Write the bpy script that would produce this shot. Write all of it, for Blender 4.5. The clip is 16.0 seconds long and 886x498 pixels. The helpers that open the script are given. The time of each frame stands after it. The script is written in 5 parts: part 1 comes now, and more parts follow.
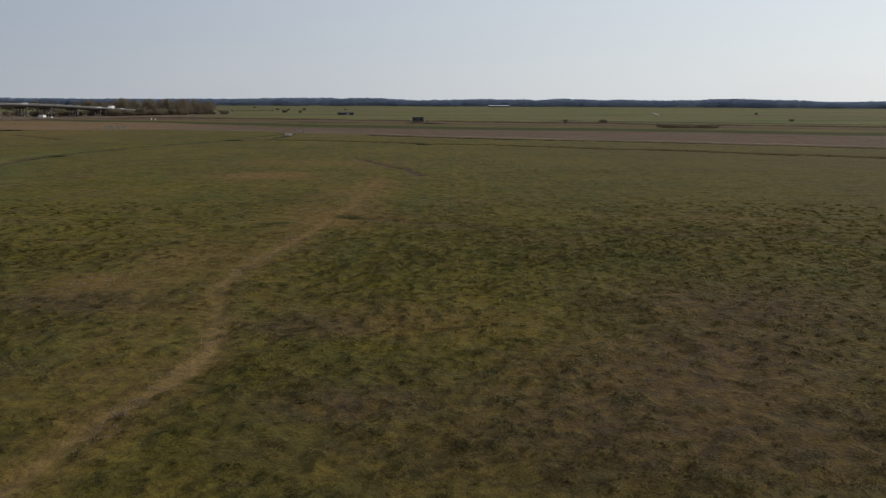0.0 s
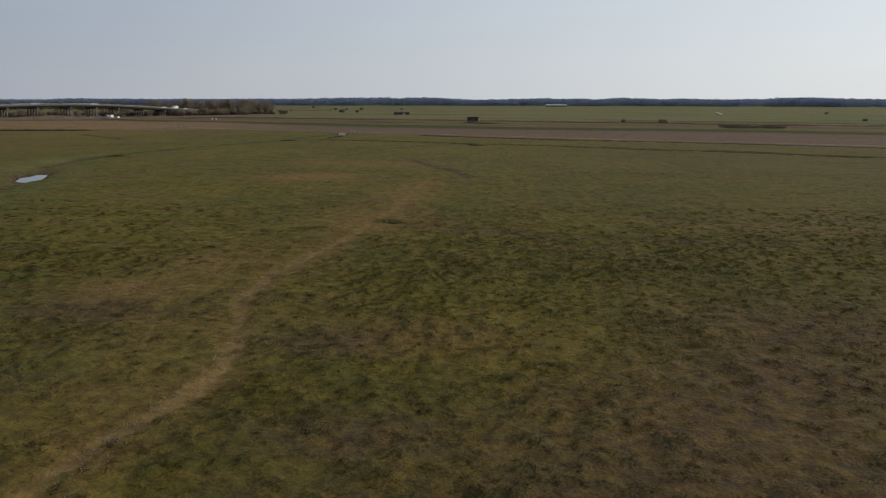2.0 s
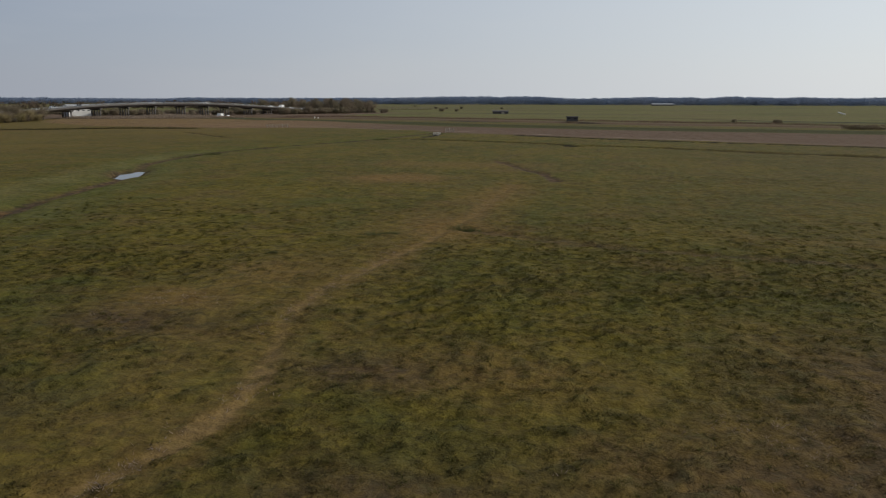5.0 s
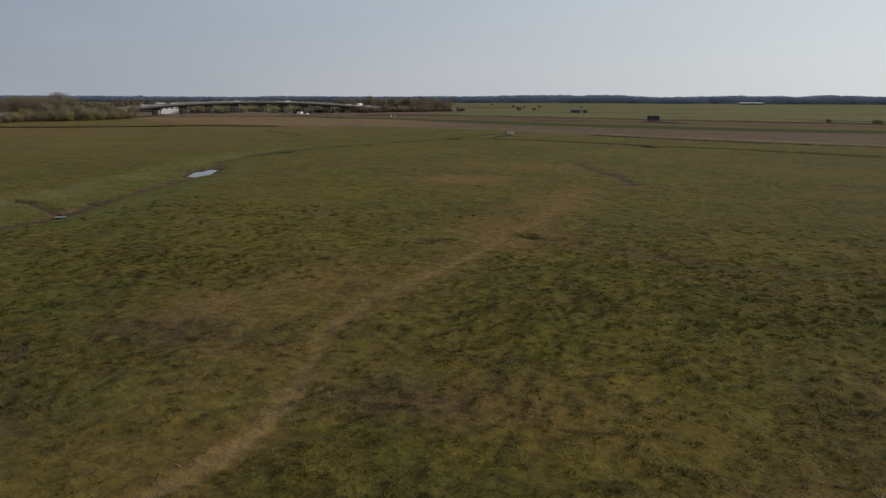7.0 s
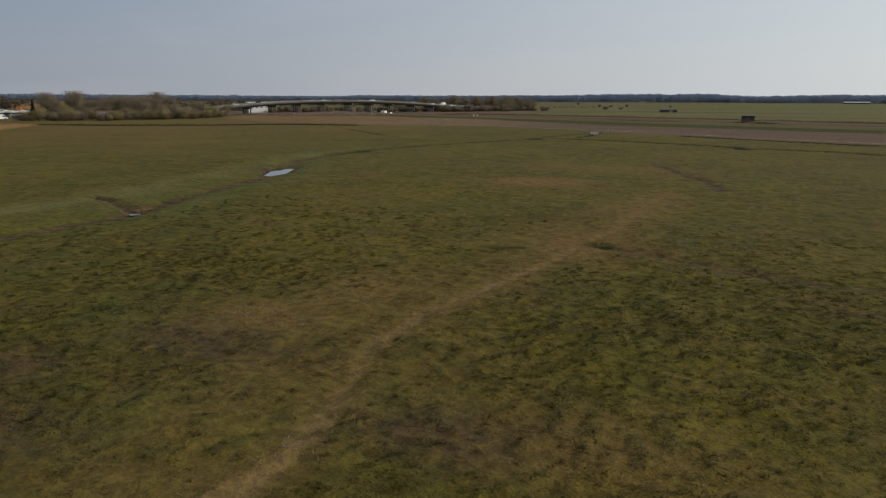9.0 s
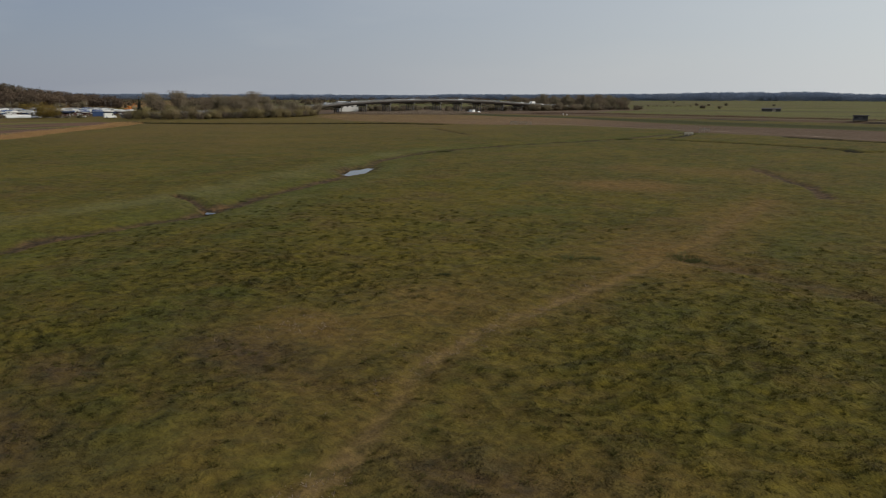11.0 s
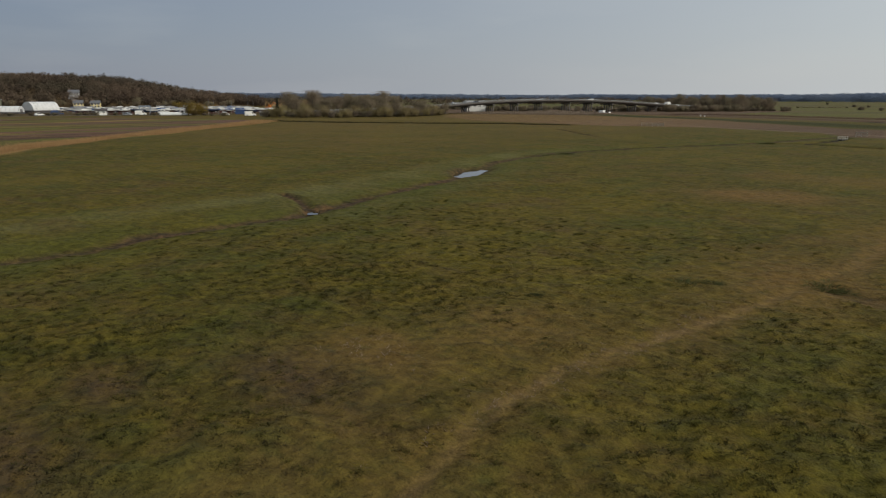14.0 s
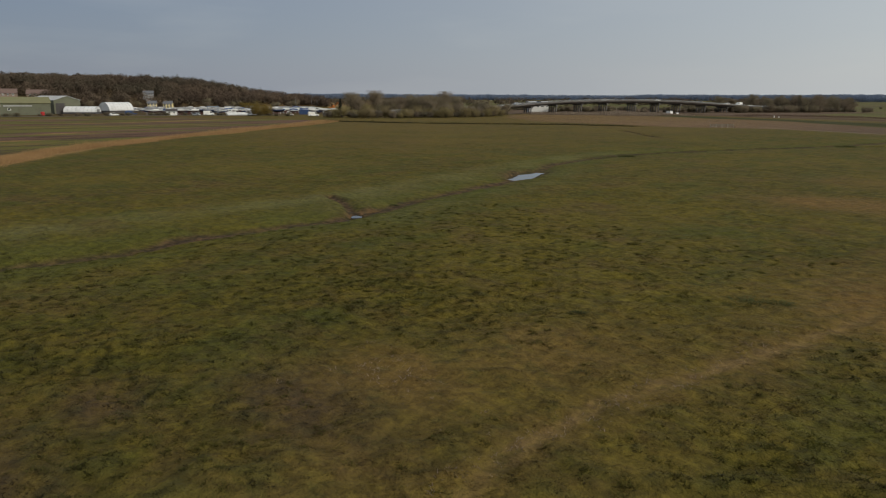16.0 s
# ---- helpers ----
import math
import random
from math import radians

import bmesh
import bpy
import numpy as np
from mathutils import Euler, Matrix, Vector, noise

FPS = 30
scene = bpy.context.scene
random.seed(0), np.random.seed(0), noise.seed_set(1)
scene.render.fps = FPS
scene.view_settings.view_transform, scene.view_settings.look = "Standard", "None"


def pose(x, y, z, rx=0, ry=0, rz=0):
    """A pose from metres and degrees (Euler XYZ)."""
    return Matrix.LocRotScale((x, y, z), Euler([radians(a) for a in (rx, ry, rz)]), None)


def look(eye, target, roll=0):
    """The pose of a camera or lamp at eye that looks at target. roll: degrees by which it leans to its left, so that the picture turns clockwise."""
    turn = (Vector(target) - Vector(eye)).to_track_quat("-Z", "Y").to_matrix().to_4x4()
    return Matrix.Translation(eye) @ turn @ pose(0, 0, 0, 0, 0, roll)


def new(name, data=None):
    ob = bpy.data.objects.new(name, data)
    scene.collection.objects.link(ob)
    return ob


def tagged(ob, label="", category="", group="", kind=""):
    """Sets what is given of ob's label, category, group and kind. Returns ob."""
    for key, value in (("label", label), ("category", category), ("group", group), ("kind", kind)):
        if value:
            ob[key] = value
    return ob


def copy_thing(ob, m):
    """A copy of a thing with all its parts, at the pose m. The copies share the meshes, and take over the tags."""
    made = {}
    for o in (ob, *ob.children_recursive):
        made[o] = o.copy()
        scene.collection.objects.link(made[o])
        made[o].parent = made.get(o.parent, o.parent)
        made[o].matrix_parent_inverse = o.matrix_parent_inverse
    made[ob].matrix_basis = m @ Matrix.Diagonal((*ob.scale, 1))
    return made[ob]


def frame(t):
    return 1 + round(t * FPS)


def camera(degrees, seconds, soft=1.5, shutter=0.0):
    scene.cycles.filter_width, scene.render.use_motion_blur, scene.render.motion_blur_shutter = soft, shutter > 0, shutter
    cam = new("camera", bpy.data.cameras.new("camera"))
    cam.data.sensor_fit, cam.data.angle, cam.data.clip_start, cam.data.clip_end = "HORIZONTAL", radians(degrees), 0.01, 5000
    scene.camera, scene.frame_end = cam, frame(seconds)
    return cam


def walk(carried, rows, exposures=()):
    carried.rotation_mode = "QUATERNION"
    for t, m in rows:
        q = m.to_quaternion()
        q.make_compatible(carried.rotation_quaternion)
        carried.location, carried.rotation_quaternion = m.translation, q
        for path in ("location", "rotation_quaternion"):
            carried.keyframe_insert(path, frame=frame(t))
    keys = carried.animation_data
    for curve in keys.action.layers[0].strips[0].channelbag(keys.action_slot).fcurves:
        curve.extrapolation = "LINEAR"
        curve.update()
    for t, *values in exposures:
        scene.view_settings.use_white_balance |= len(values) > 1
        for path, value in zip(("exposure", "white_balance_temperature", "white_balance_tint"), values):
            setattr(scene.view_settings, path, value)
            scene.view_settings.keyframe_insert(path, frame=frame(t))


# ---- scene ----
EXPOSURE = 0.0
POOL_LEVEL = -0.62
HAZE_AWAY, HAZE_SUN, HAZE_LOW = (0.0, 0.4, 1.6, 1), (9.1, 9.6, 9.8, 1), (1.5, 1.4, 1.2, 1)
cam = camera(63.8, 16.0, soft=1.1, shutter=0.5)

# seconds, eye, target, roll
PATH = [
    (0, (-0.000, -0.000, 9.767), (-0.005, 48.984, -0.261), 0.23),
    (0.5, (0.276, 0.572, 9.796), (-0.665, 49.546, -0.239), 0.17),
    (1, (0.545, 1.155, 9.824), (-1.345, 50.099, -0.220), 0.13),
    (1.5, (0.798, 1.760, 9.851), (-2.065, 50.654, -0.206), 0.10),
    (2, (1.032, 2.393, 9.876), (-2.842, 51.214, -0.199), 0.11),
    (2.5, (1.253, 3.047, 9.898), (-3.668, 51.769, -0.198), 0.13),
    (3, (1.474, 3.708, 9.912), (-4.534, 52.305, -0.201), 0.14),
    (3.5, (1.698, 4.368, 9.920), (-5.430, 52.811, -0.204), 0.13),
    (4, (1.913, 5.034, 9.926), (-6.362, 53.293, -0.206), 0.12),
    (4.5, (2.099, 5.718, 9.937), (-7.338, 53.760, -0.205), 0.11),
    (5, (2.243, 6.427, 9.960), (-8.366, 54.221, -0.199), 0.12),
    (5.5, (2.350, 7.160, 9.988), (-9.455, 54.668, -0.193), 0.14),
    (6, (2.432, 7.912, 10.013), (-10.612, 55.089, -0.195), 0.16),
    (6.5, (2.498, 8.676, 10.030), (-11.837, 55.470, -0.209), 0.17),
    (7, (2.553, 9.441, 10.041), (-13.105, 55.802, -0.227), 0.17),
    (7.5, (2.602, 10.192, 10.049), (-14.386, 56.078, -0.243), 0.17),
    (8, (2.646, 10.921, 10.058), (-15.659, 56.294, -0.249), 0.18),
    (8.5, (2.678, 11.640, 10.070), (-16.941, 56.457, -0.251), 0.19),
    (9, (2.689, 12.365, 10.089), (-18.255, 56.573, -0.255), 0.17),
    (9.5, (2.673, 13.109, 10.115), (-19.617, 56.645, -0.266), 0.12),
    (10, (2.631, 13.868, 10.134), (-21.008, 56.678, -0.284), 0.06),
    (10.5, (2.567, 14.633, 10.132), (-22.402, 56.677, -0.305), 0.03),
    (11, (2.483, 15.398, 10.101), (-23.780, 56.647, -0.327), 0.05),
    (11.5, (2.382, 16.156, 10.060), (-25.142, 56.581, -0.347), 0.10),
    (12, (2.266, 16.903, 10.036), (-26.492, 56.463, -0.360), 0.13),
    (12.5, (2.135, 17.636, 10.045), (-27.827, 56.287, -0.364), 0.13),
    (13, (1.985, 18.355, 10.069), (-29.130, 56.077, -0.367), 0.13),
    (13.5, (1.813, 19.065, 10.079), (-30.379, 55.867, -0.377), 0.16),
    (14, (1.618, 19.772, 10.069), (-31.560, 55.686, -0.393), 0.23),
    (14.5, (1.400, 20.483, 10.052), (-32.662, 55.559, -0.409), 0.28),
    (15, (1.164, 21.202, 10.038), (-33.681, 55.503, -0.418), 0.29),
    (15.5, (0.916, 21.930, 10.029), (-34.638, 55.496, -0.421), 0.25),
    (16, (0.660, 22.660, 10.022), (-35.559, 55.510, -0.420), 0.20),
]
walk(cam, [(t, look(eye, target, roll)) for t, eye, target, roll in PATH], [(0.0, EXPOSURE, 6450, 10), (4.0, EXPOSURE, 6500, 10), (9.0, EXPOSURE, 6650, 9), (16.0, EXPOSURE, 6850, 7)])

# ---- light ----
SUN_AZ, SUN_EL = radians(72), radians(38)      # azimuth from +y towards +x
world = bpy.data.worlds.new("hazy_sky")
scene.world = world
world.use_nodes = True
wn = world.node_tree
wn.nodes.clear()
w_out = wn.nodes.new("ShaderNodeOutputWorld")
w_bg = wn.nodes.new("ShaderNodeBackground")
w_sky = wn.nodes.new("ShaderNodeTexSky")
w_sky.sky_type = "NISHITA"
w_sky.sun_disc = False
w_sky.sun_elevation, w_sky.sun_rotation = SUN_EL, SUN_AZ
w_sky.air_density, w_sky.dust_density, w_sky.ozone_density = 1.0, 2.0, 1.5
w_bg.inputs["Strength"].default_value = 0.1
sun_to = Vector((math.sin(SUN_AZ) * math.cos(SUN_EL), math.cos(SUN_AZ) * math.cos(SUN_EL), math.sin(SUN_EL)))


def w_math(op, a, b=0.0):
    node = wn.nodes.new("ShaderNodeMath")
    node.operation = op
    for socket, value in zip(node.inputs, (a, b)):
        if isinstance(value, bpy.types.NodeSocket):
            wn.links.new(value, socket)
        else:
            socket.default_value = value
    return node.outputs[0]


def w_blend(f, a, b, how="MIX"):
    node = wn.nodes.new("ShaderNodeMix")
    node.data_type, node.blend_type = "RGBA", how
    for socket, value in ((node.inputs["Factor"], f), (node.inputs["A"], a), (node.inputs["B"], b)):
        if isinstance(value, bpy.types.NodeSocket):
            wn.links.new(value, socket)
        else:
            socket.default_value = value
    return node.outputs["Result"]


# thin high haze: brighter towards the sun, and thicker towards the horizon (in the sky texture's units)
w_dir = wn.nodes.new("ShaderNodeTexCoord").outputs["Generated"]
w_dot = wn.nodes.new("ShaderNodeVectorMath")
w_dot.operation = "DOT_PRODUCT"
w_dot.inputs[1].default_value = sun_to
wn.links.new(w_dir, w_dot.inputs[0])
w_xyz = wn.nodes.new("ShaderNodeSeparateXYZ")
wn.links.new(w_dir, w_xyz.inputs[0])
w_toward = w_math("MULTIPLY_ADD", w_dot.outputs["Value"], 0.5)
w_toward.node.inputs[2].default_value = 0.5
w_haze = w_blend(w_math("POWER", w_toward, 1.15), HAZE_AWAY, HAZE_SUN)
w_low = w_math("POWER", 2.718, w_math("MULTIPLY", w_math("MAXIMUM", w_xyz.outputs["Z"], 0.0), -14.0))
w_haze = w_blend(w_low, w_haze, HAZE_LOW, "ADD")
w_map = wn.nodes.new("ShaderNodeMapping")
w_map.inputs["Scale"].default_value = (1.0, 1.0, 6.0)
wn.links.new(w_dir, w_map.inputs["Vector"])
w_no = wn.nodes.new("ShaderNodeTexNoise")
w_no.inputs["Scale"].default_value, w_no.inputs["Detail"].default_value = 2.6, 5.0
wn.links.new(w_map.outputs["Vector"], w_no.inputs["Vector"])
w_ra = wn.nodes.new("ShaderNodeMapRange")
for key, value in (("From Min", 0.5), ("From Max", 0.8), ("To Min", 0.0), ("To Max", 0.16)):
    w_ra.inputs[key].default_value = value
wn.links.new(w_no.outputs["Fac"], w_ra.inputs["Value"])
w_haze = w_blend(w_ra.outputs["Result"], w_haze, (6.6, 6.6, 6.6, 1))
w_all = w_blend(0.8, w_sky.outputs["Color"], w_haze)
wn.links.new(w_all, w_bg.inputs["Color"])
wn.links.new(w_bg.outputs["Background"], w_out.inputs["Surface"])

sun = new("sun", bpy.data.lights.new("sun", "SUN"))
sun.data.energy, sun.data.angle, sun.data.color = 2.0, radians(4), (1.0, 0.94, 0.84)
sun.matrix_world = look(sun_to * 200, (0, 0, 0))


# ---- numbers: smooth noise, distances to lines and outlines ----
def hashed(ix, iy, seed):
    n = (ix.astype(np.int64) * 374761393 + iy.astype(np.int64) * 668265263 + seed * 1442695041) & 0x7FFFFFFF
    n = ((n ^ (n >> 13)) * 1274126177) & 0x7FFFFFFF
    return ((n ^ (n >> 16)) & 0xFFFF) / 65535.0


def vnoise(x, y, size, seed=0):
    x, y = np.asarray(x, float) / size, np.asarray(y, float) / size
    ix, iy = np.floor(x), np.floor(y)
    fx, fy = x - ix, y - iy
    fx, fy = fx * fx * (3 - 2 * fx), fy * fy * (3 - 2 * fy)
    a, b = hashed(ix, iy, seed), hashed(ix + 1, iy, seed)
    c, d = hashed(ix, iy + 1, seed), hashed(ix + 1, iy + 1, seed)
    return (a * (1 - fx) + b * fx) * (1 - fy) + (c * (1 - fx) + d * fx) * fy


def fbm(x, y, size, seed=0, octaves=3):
    out, amp, total = 0, 1.0, 0.0
    for o in range(octaves):
        out = out + amp * vnoise(x, y, size / 2**o, seed + 17 * o)
        total += amp
        amp *= 0.5
    return out / total


def smooth(v, lo, hi):
    f = np.clip((v - lo) / (hi - lo), 0, 1)
    return f * f * (3 - 2 * f)


def line_gap(x, y, pts):
    """Distance from each place to a line of points."""
    best = np.full(np.shape(x), 1e9)
    for (ax, ay), (bx, by) in zip(pts[:-1], pts[1:]):
        dx, dy = bx - ax, by - ay
        f = np.clip(((x - ax) * dx + (y - ay) * dy) / (dx * dx + dy * dy), 0, 1)
        best = np.minimum(best, np.hypot(x - ax - f * dx, y - ay - f * dy))
    return best


def inside(x, y, pts):
    """Distance to an outline, positive within it."""
    within = np.zeros(np.shape(x), bool)
    ring = pts + pts[:1]
    for (ax, ay), (bx, by) in zip(ring[:-1], ring[1:]):
        if ay != by:
            within ^= ((ay > y) != (by > y)) & (x < (bx - ax) * (y - ay) / (by - ay) + ax)
    return np.where(within, 1, -1) * line_gap(x, y, ring)


# ---- plan of the marsh, in metres ----
TRAIL = [(-15, -30), (-12, 8), (-11.3, 17), (-10.6, 21), (-9.7, 24), (-9.4, 27), (-9.9, 30), (-11, 33.5), (-12.1, 37), (-12.2, 41.5),
         (-11.5, 45.8), (-10.7, 50), (-10, 55), (-9.2, 60), (-8.7, 67), (-8.6, 80), (-8, 92)]
RUT = [(-3.2, 97.6), (-4.4, 103), (-6.0, 108.3), (-8.0, 111.8), (-11.6, 119.6), (-15.2, 127)]
RUT_FAR = [(-15.2, 130), (-13.6, 145), (-11, 153), (-6.5, 164), (-4.2, 172)]
RUT_SIDE = [(-8, 61), (4, 56.6), (11, 55.4), (18, 54.2), (34, 50), (60, 44)]
CREEK = [(-52.6, -21.1), (-49.2, 20.1), (-48.7, 34.8), (-48.6, 38.5), (-50.1, 42.7), (-50.1, 47.1), (-50.4, 52.8), (-50.0, 56), (-51.2, 61), (-53.6, 66.5), (-56.0, 74.3), (-57.6, 80), (-60.2, 88.6), (-64.9, 99.4), (-70.6, 109.7), (-73.4, 123.1), (-74.2, 136.4), (-69.5, 156.0), (-62.5, 175.6), (-57.0, 197.2), (-53.6, 219.9), (-50.0, 236.4)]
CREEK_ARM = [(-50.6, 58.6), (-54.2, 60.7), (-57.6, 62.3), (-61.2, 63)]
DITCH_EAST = [(-49, 194.5), (-42, 192.6), (-34, 190.6), (-26, 187), (-18, 184.5), (-11, 180.5), (-6.6, 178), (-4, 172.5), (0, 175), (6, 174.5), (10, 173.3), (16, 170.5), (22, 167.3), (28, 164.5), (33, 161.5), (41, 157)]
DITCH_GATE = [(-53, 191), (-49, 195), (-47.7, 203), (-47.2, 215), (-47.8, 227)]
REED_DITCH = [(-22, 221), (-5, 211), (3.4, 206.6), (18.6, 199), (33, 194.5), (53, 188.5), (71.5, 181), (88.4, 171), (140, 147), (400, 33)]
FAR_DITCHES = [[(57, 444), (99, 411), (151, 390), (188, 371), (420, 270)], [(269, 660), (318, 628), (500, 520)], [(-88, 394), (-70, 367.5), (-50, 356), (-9, 371), (13, 351), (24, 347)]]
DITCH_EAST_FAR = [(45.9, 156.6), (49.5, 155), (54, 152), (58.3, 148.7), (62.6, 146), (66.6, 143.6), (72.5, 141.4), (130, 112), (300, 20)]
DITCH_WEST = [(-262, 190), (-225, 203), (-194, 219), (-169, 238), (-144, 246)]
DITCH_STUB = [(-129.2, 215.9), (-115.7, 204.3), (-98.9, 187.9)]
PALE_BANK = [(-60, 0), (-59.3, 34), (-59.3, 42), (-60, 50), (-59.6, 57), (-61, 66), (-65.4, 84), (-71, 101), (-76, 118), (-77, 136), (-72, 156)]
LEVEE = [(-420, 455), (-330, 428), (-221, 392), (-143, 358), (-72, 322), (-7, 292), (26, 278), (66, 272), (102, 262), (126, 248), (250, 205), (600, 80), (1500, -270)]
RIVER = [(-600, 420), (-420, 500), (-330, 470), (-221, 440), (-167, 423), (-118, 406), (-61, 383), (-18, 366), (34, 340), (80, 331), (133, 312), (260, 262), (620, 130), (1500, -210)]
TRACK = [(-262, 318), (-190, 300), (-128, 281), (-83, 259), (-50, 245), (-20, 229), (6, 215.7), (36, 202.5), (73, 188.5), (140, 158), (400, 50)]
REEDS = [(-285, 330), (-240, 285), (-199, 259), (-137, 251), (-100, 261), (-62, 250), (-47, 232), (-19, 221), (6, 209), (35, 199.5), (77, 179), (140, 150),
         (400, 36), (500, 100), (200, 205), (121, 238), (97, 248), (62, 258), (24, 264), (-6, 274), (-65, 294), (-126, 340), (-206, 377), (-272, 374)]
YARD = [(-372, 160), (-352, 206), (-350, 262), (-420, 330), (-545, 300), (-545, 60), (-400, 60), (-398, 110)]
BEYOND = RIVER + [(4900, -1400), (4900, 4900), (-4900, 4900), (-4900, 420)]
TAN_FIELD = [(-560, 330), (-700, 560), (-1500, 1250), (-1900, 1000), (-900, 470)]
BROWN_EDGE = [(-80, -60), (-102, 20), (-118.5, 44.4), (-135, 56), (-152, 70.5), (-170, 91.5), (-184, 111), (-211, 143), (-230, 168), (-252, 192)]
BROWN = BROWN_EDGE + [(-285, 186), (-338, 160), (-380, 90), (-410, -60)]
HILL_TOP, HILL_FOOT = 21.0, 0.0


def dark_area(x, y):
    """Where hummocks of dark rush and sedge stand close together."""
    out = smooth(fbm(x, y, 14, 5), 0.5, 0.72) * 0.4
    east = smooth(x, -11.5, -8.0) * smooth(-y, -66, -46)
    out = np.maximum(out, east * (0.34 + 0.2 * smooth(fbm(x, y, 5, 6), 0.42, 0.66)))
    # the patch at (-5, 37.5) also puts some lens falloff into the sedge
    for cx, cy, rx, ry in ((2.8, 25.2, 4.5, 2.6), (3.0, 36.5, 3.0, 3.0), (-19.5, 30.3, 4.5, 2.2), (-19, 27, 3, 2.0), (-28, 30, 5, 4), (-8, 23, 2.5, 3.0),
                           (-3.5, 41, 5, 4.5), (-27, 45, 7, 4), (6, 44, 7, 3), (-12, 26.3, 1.2, 1.2), (-5, 37.5, 4.5, 4.5), (-2, 44, 5, 3)):
        out = np.maximum(out, 0.9 * np.exp(-(((x - cx) / rx) ** 2 + ((y - cy) / ry) ** 2)))
    return np.clip(out, 0, 1)


def hummocks(x, y):
    return smooth(fbm(x, y, 0.6, 9, 2), 0.5, 0.76) * (0.32 + 0.6 * dark_area(x, y))


def hill(x, y):
    return HILL_TOP * smooth(-x, 545, 770) * smooth(-y, -455, -320)


def land(x, y):
    """Height of the ground."""
    near = smooth(-np.hypot(x + 15, y - 45), -260, -120)
    z = 0.16 * (fbm(x, y, 9, 3) - 0.5) * near + 0.5 * (fbm(x, y, 60, 4) - 0.5) * smooth(np.hypot(x, y), 120, 300)
    z = z + 0.2 * (fbm(x, y, 1.0, 8, 2) - 0.5) * near + 0.22 * hummocks(x, y) * near
    g = line_gap(x, y, TRAIL)
    z = z - 0.07 * np.exp(-((g / 0.5) ** 2))
    g = line_gap(x, y, CREEK) + 0.8 * (fbm(x, y, 5, 21) - 0.5)
    z = z - 0.32 * np.exp(-((g / 1.6) ** 2)) - 0.2 * np.exp(-((g / 4.5) ** 2))
    for cx, cy, rx, ry, turn in POOLS:
        u, v = (x - cx) * math.cos(turn) + (y - cy) * math.sin(turn), -(x - cx) * math.sin(turn) + (y - cy) * math.cos(turn)
        z = z - 0.8 * np.exp(-((u / rx) ** 6 + (v / ry + 0.2 * np.sin(0.9 * u)) ** 4) * 0.7)
    for pts, wide, deep in ((CREEK_ARM, 0.7, 0.4), (RUT, 0.8, 0.22), (RUT_SIDE, 1.0, 0.14), (DITCH_EAST, 1.5, 0.7), (DITCH_GATE, 1.4, 0.5), (REED_DITCH, 1.5, 0.6), (DITCH_EAST_FAR, 1.8, 0.9), (DITCH_WEST, 2.4, 1.0), (DITCH_STUB, 1.4, 0.3)):
        z = z - deep * np.exp(-((line_gap(x, y, pts) / wide) ** 4))
    z = z + 0.55 * np.exp(-((line_gap(x, y, LEVEE) / 7) ** 2)) * smooth(x, -420, -330)
    z = z - 2.2 * np.exp(-((line_gap(x, y, RIVER) / 9) ** 4))
    return z + hill(x, y)


POOLS = [(-64.2, 96.8, 4.9, 1.8, 2.05), (-52.0, 60.8, 1.5, 0.4, 1.9)]     # place, half sizes, turn


BRIDGE_SCRUB = [(-430, 370), (-300, 335), (-240, 400), (-170, 446), (-185, 640), (-330, 660), (-430, 560)]


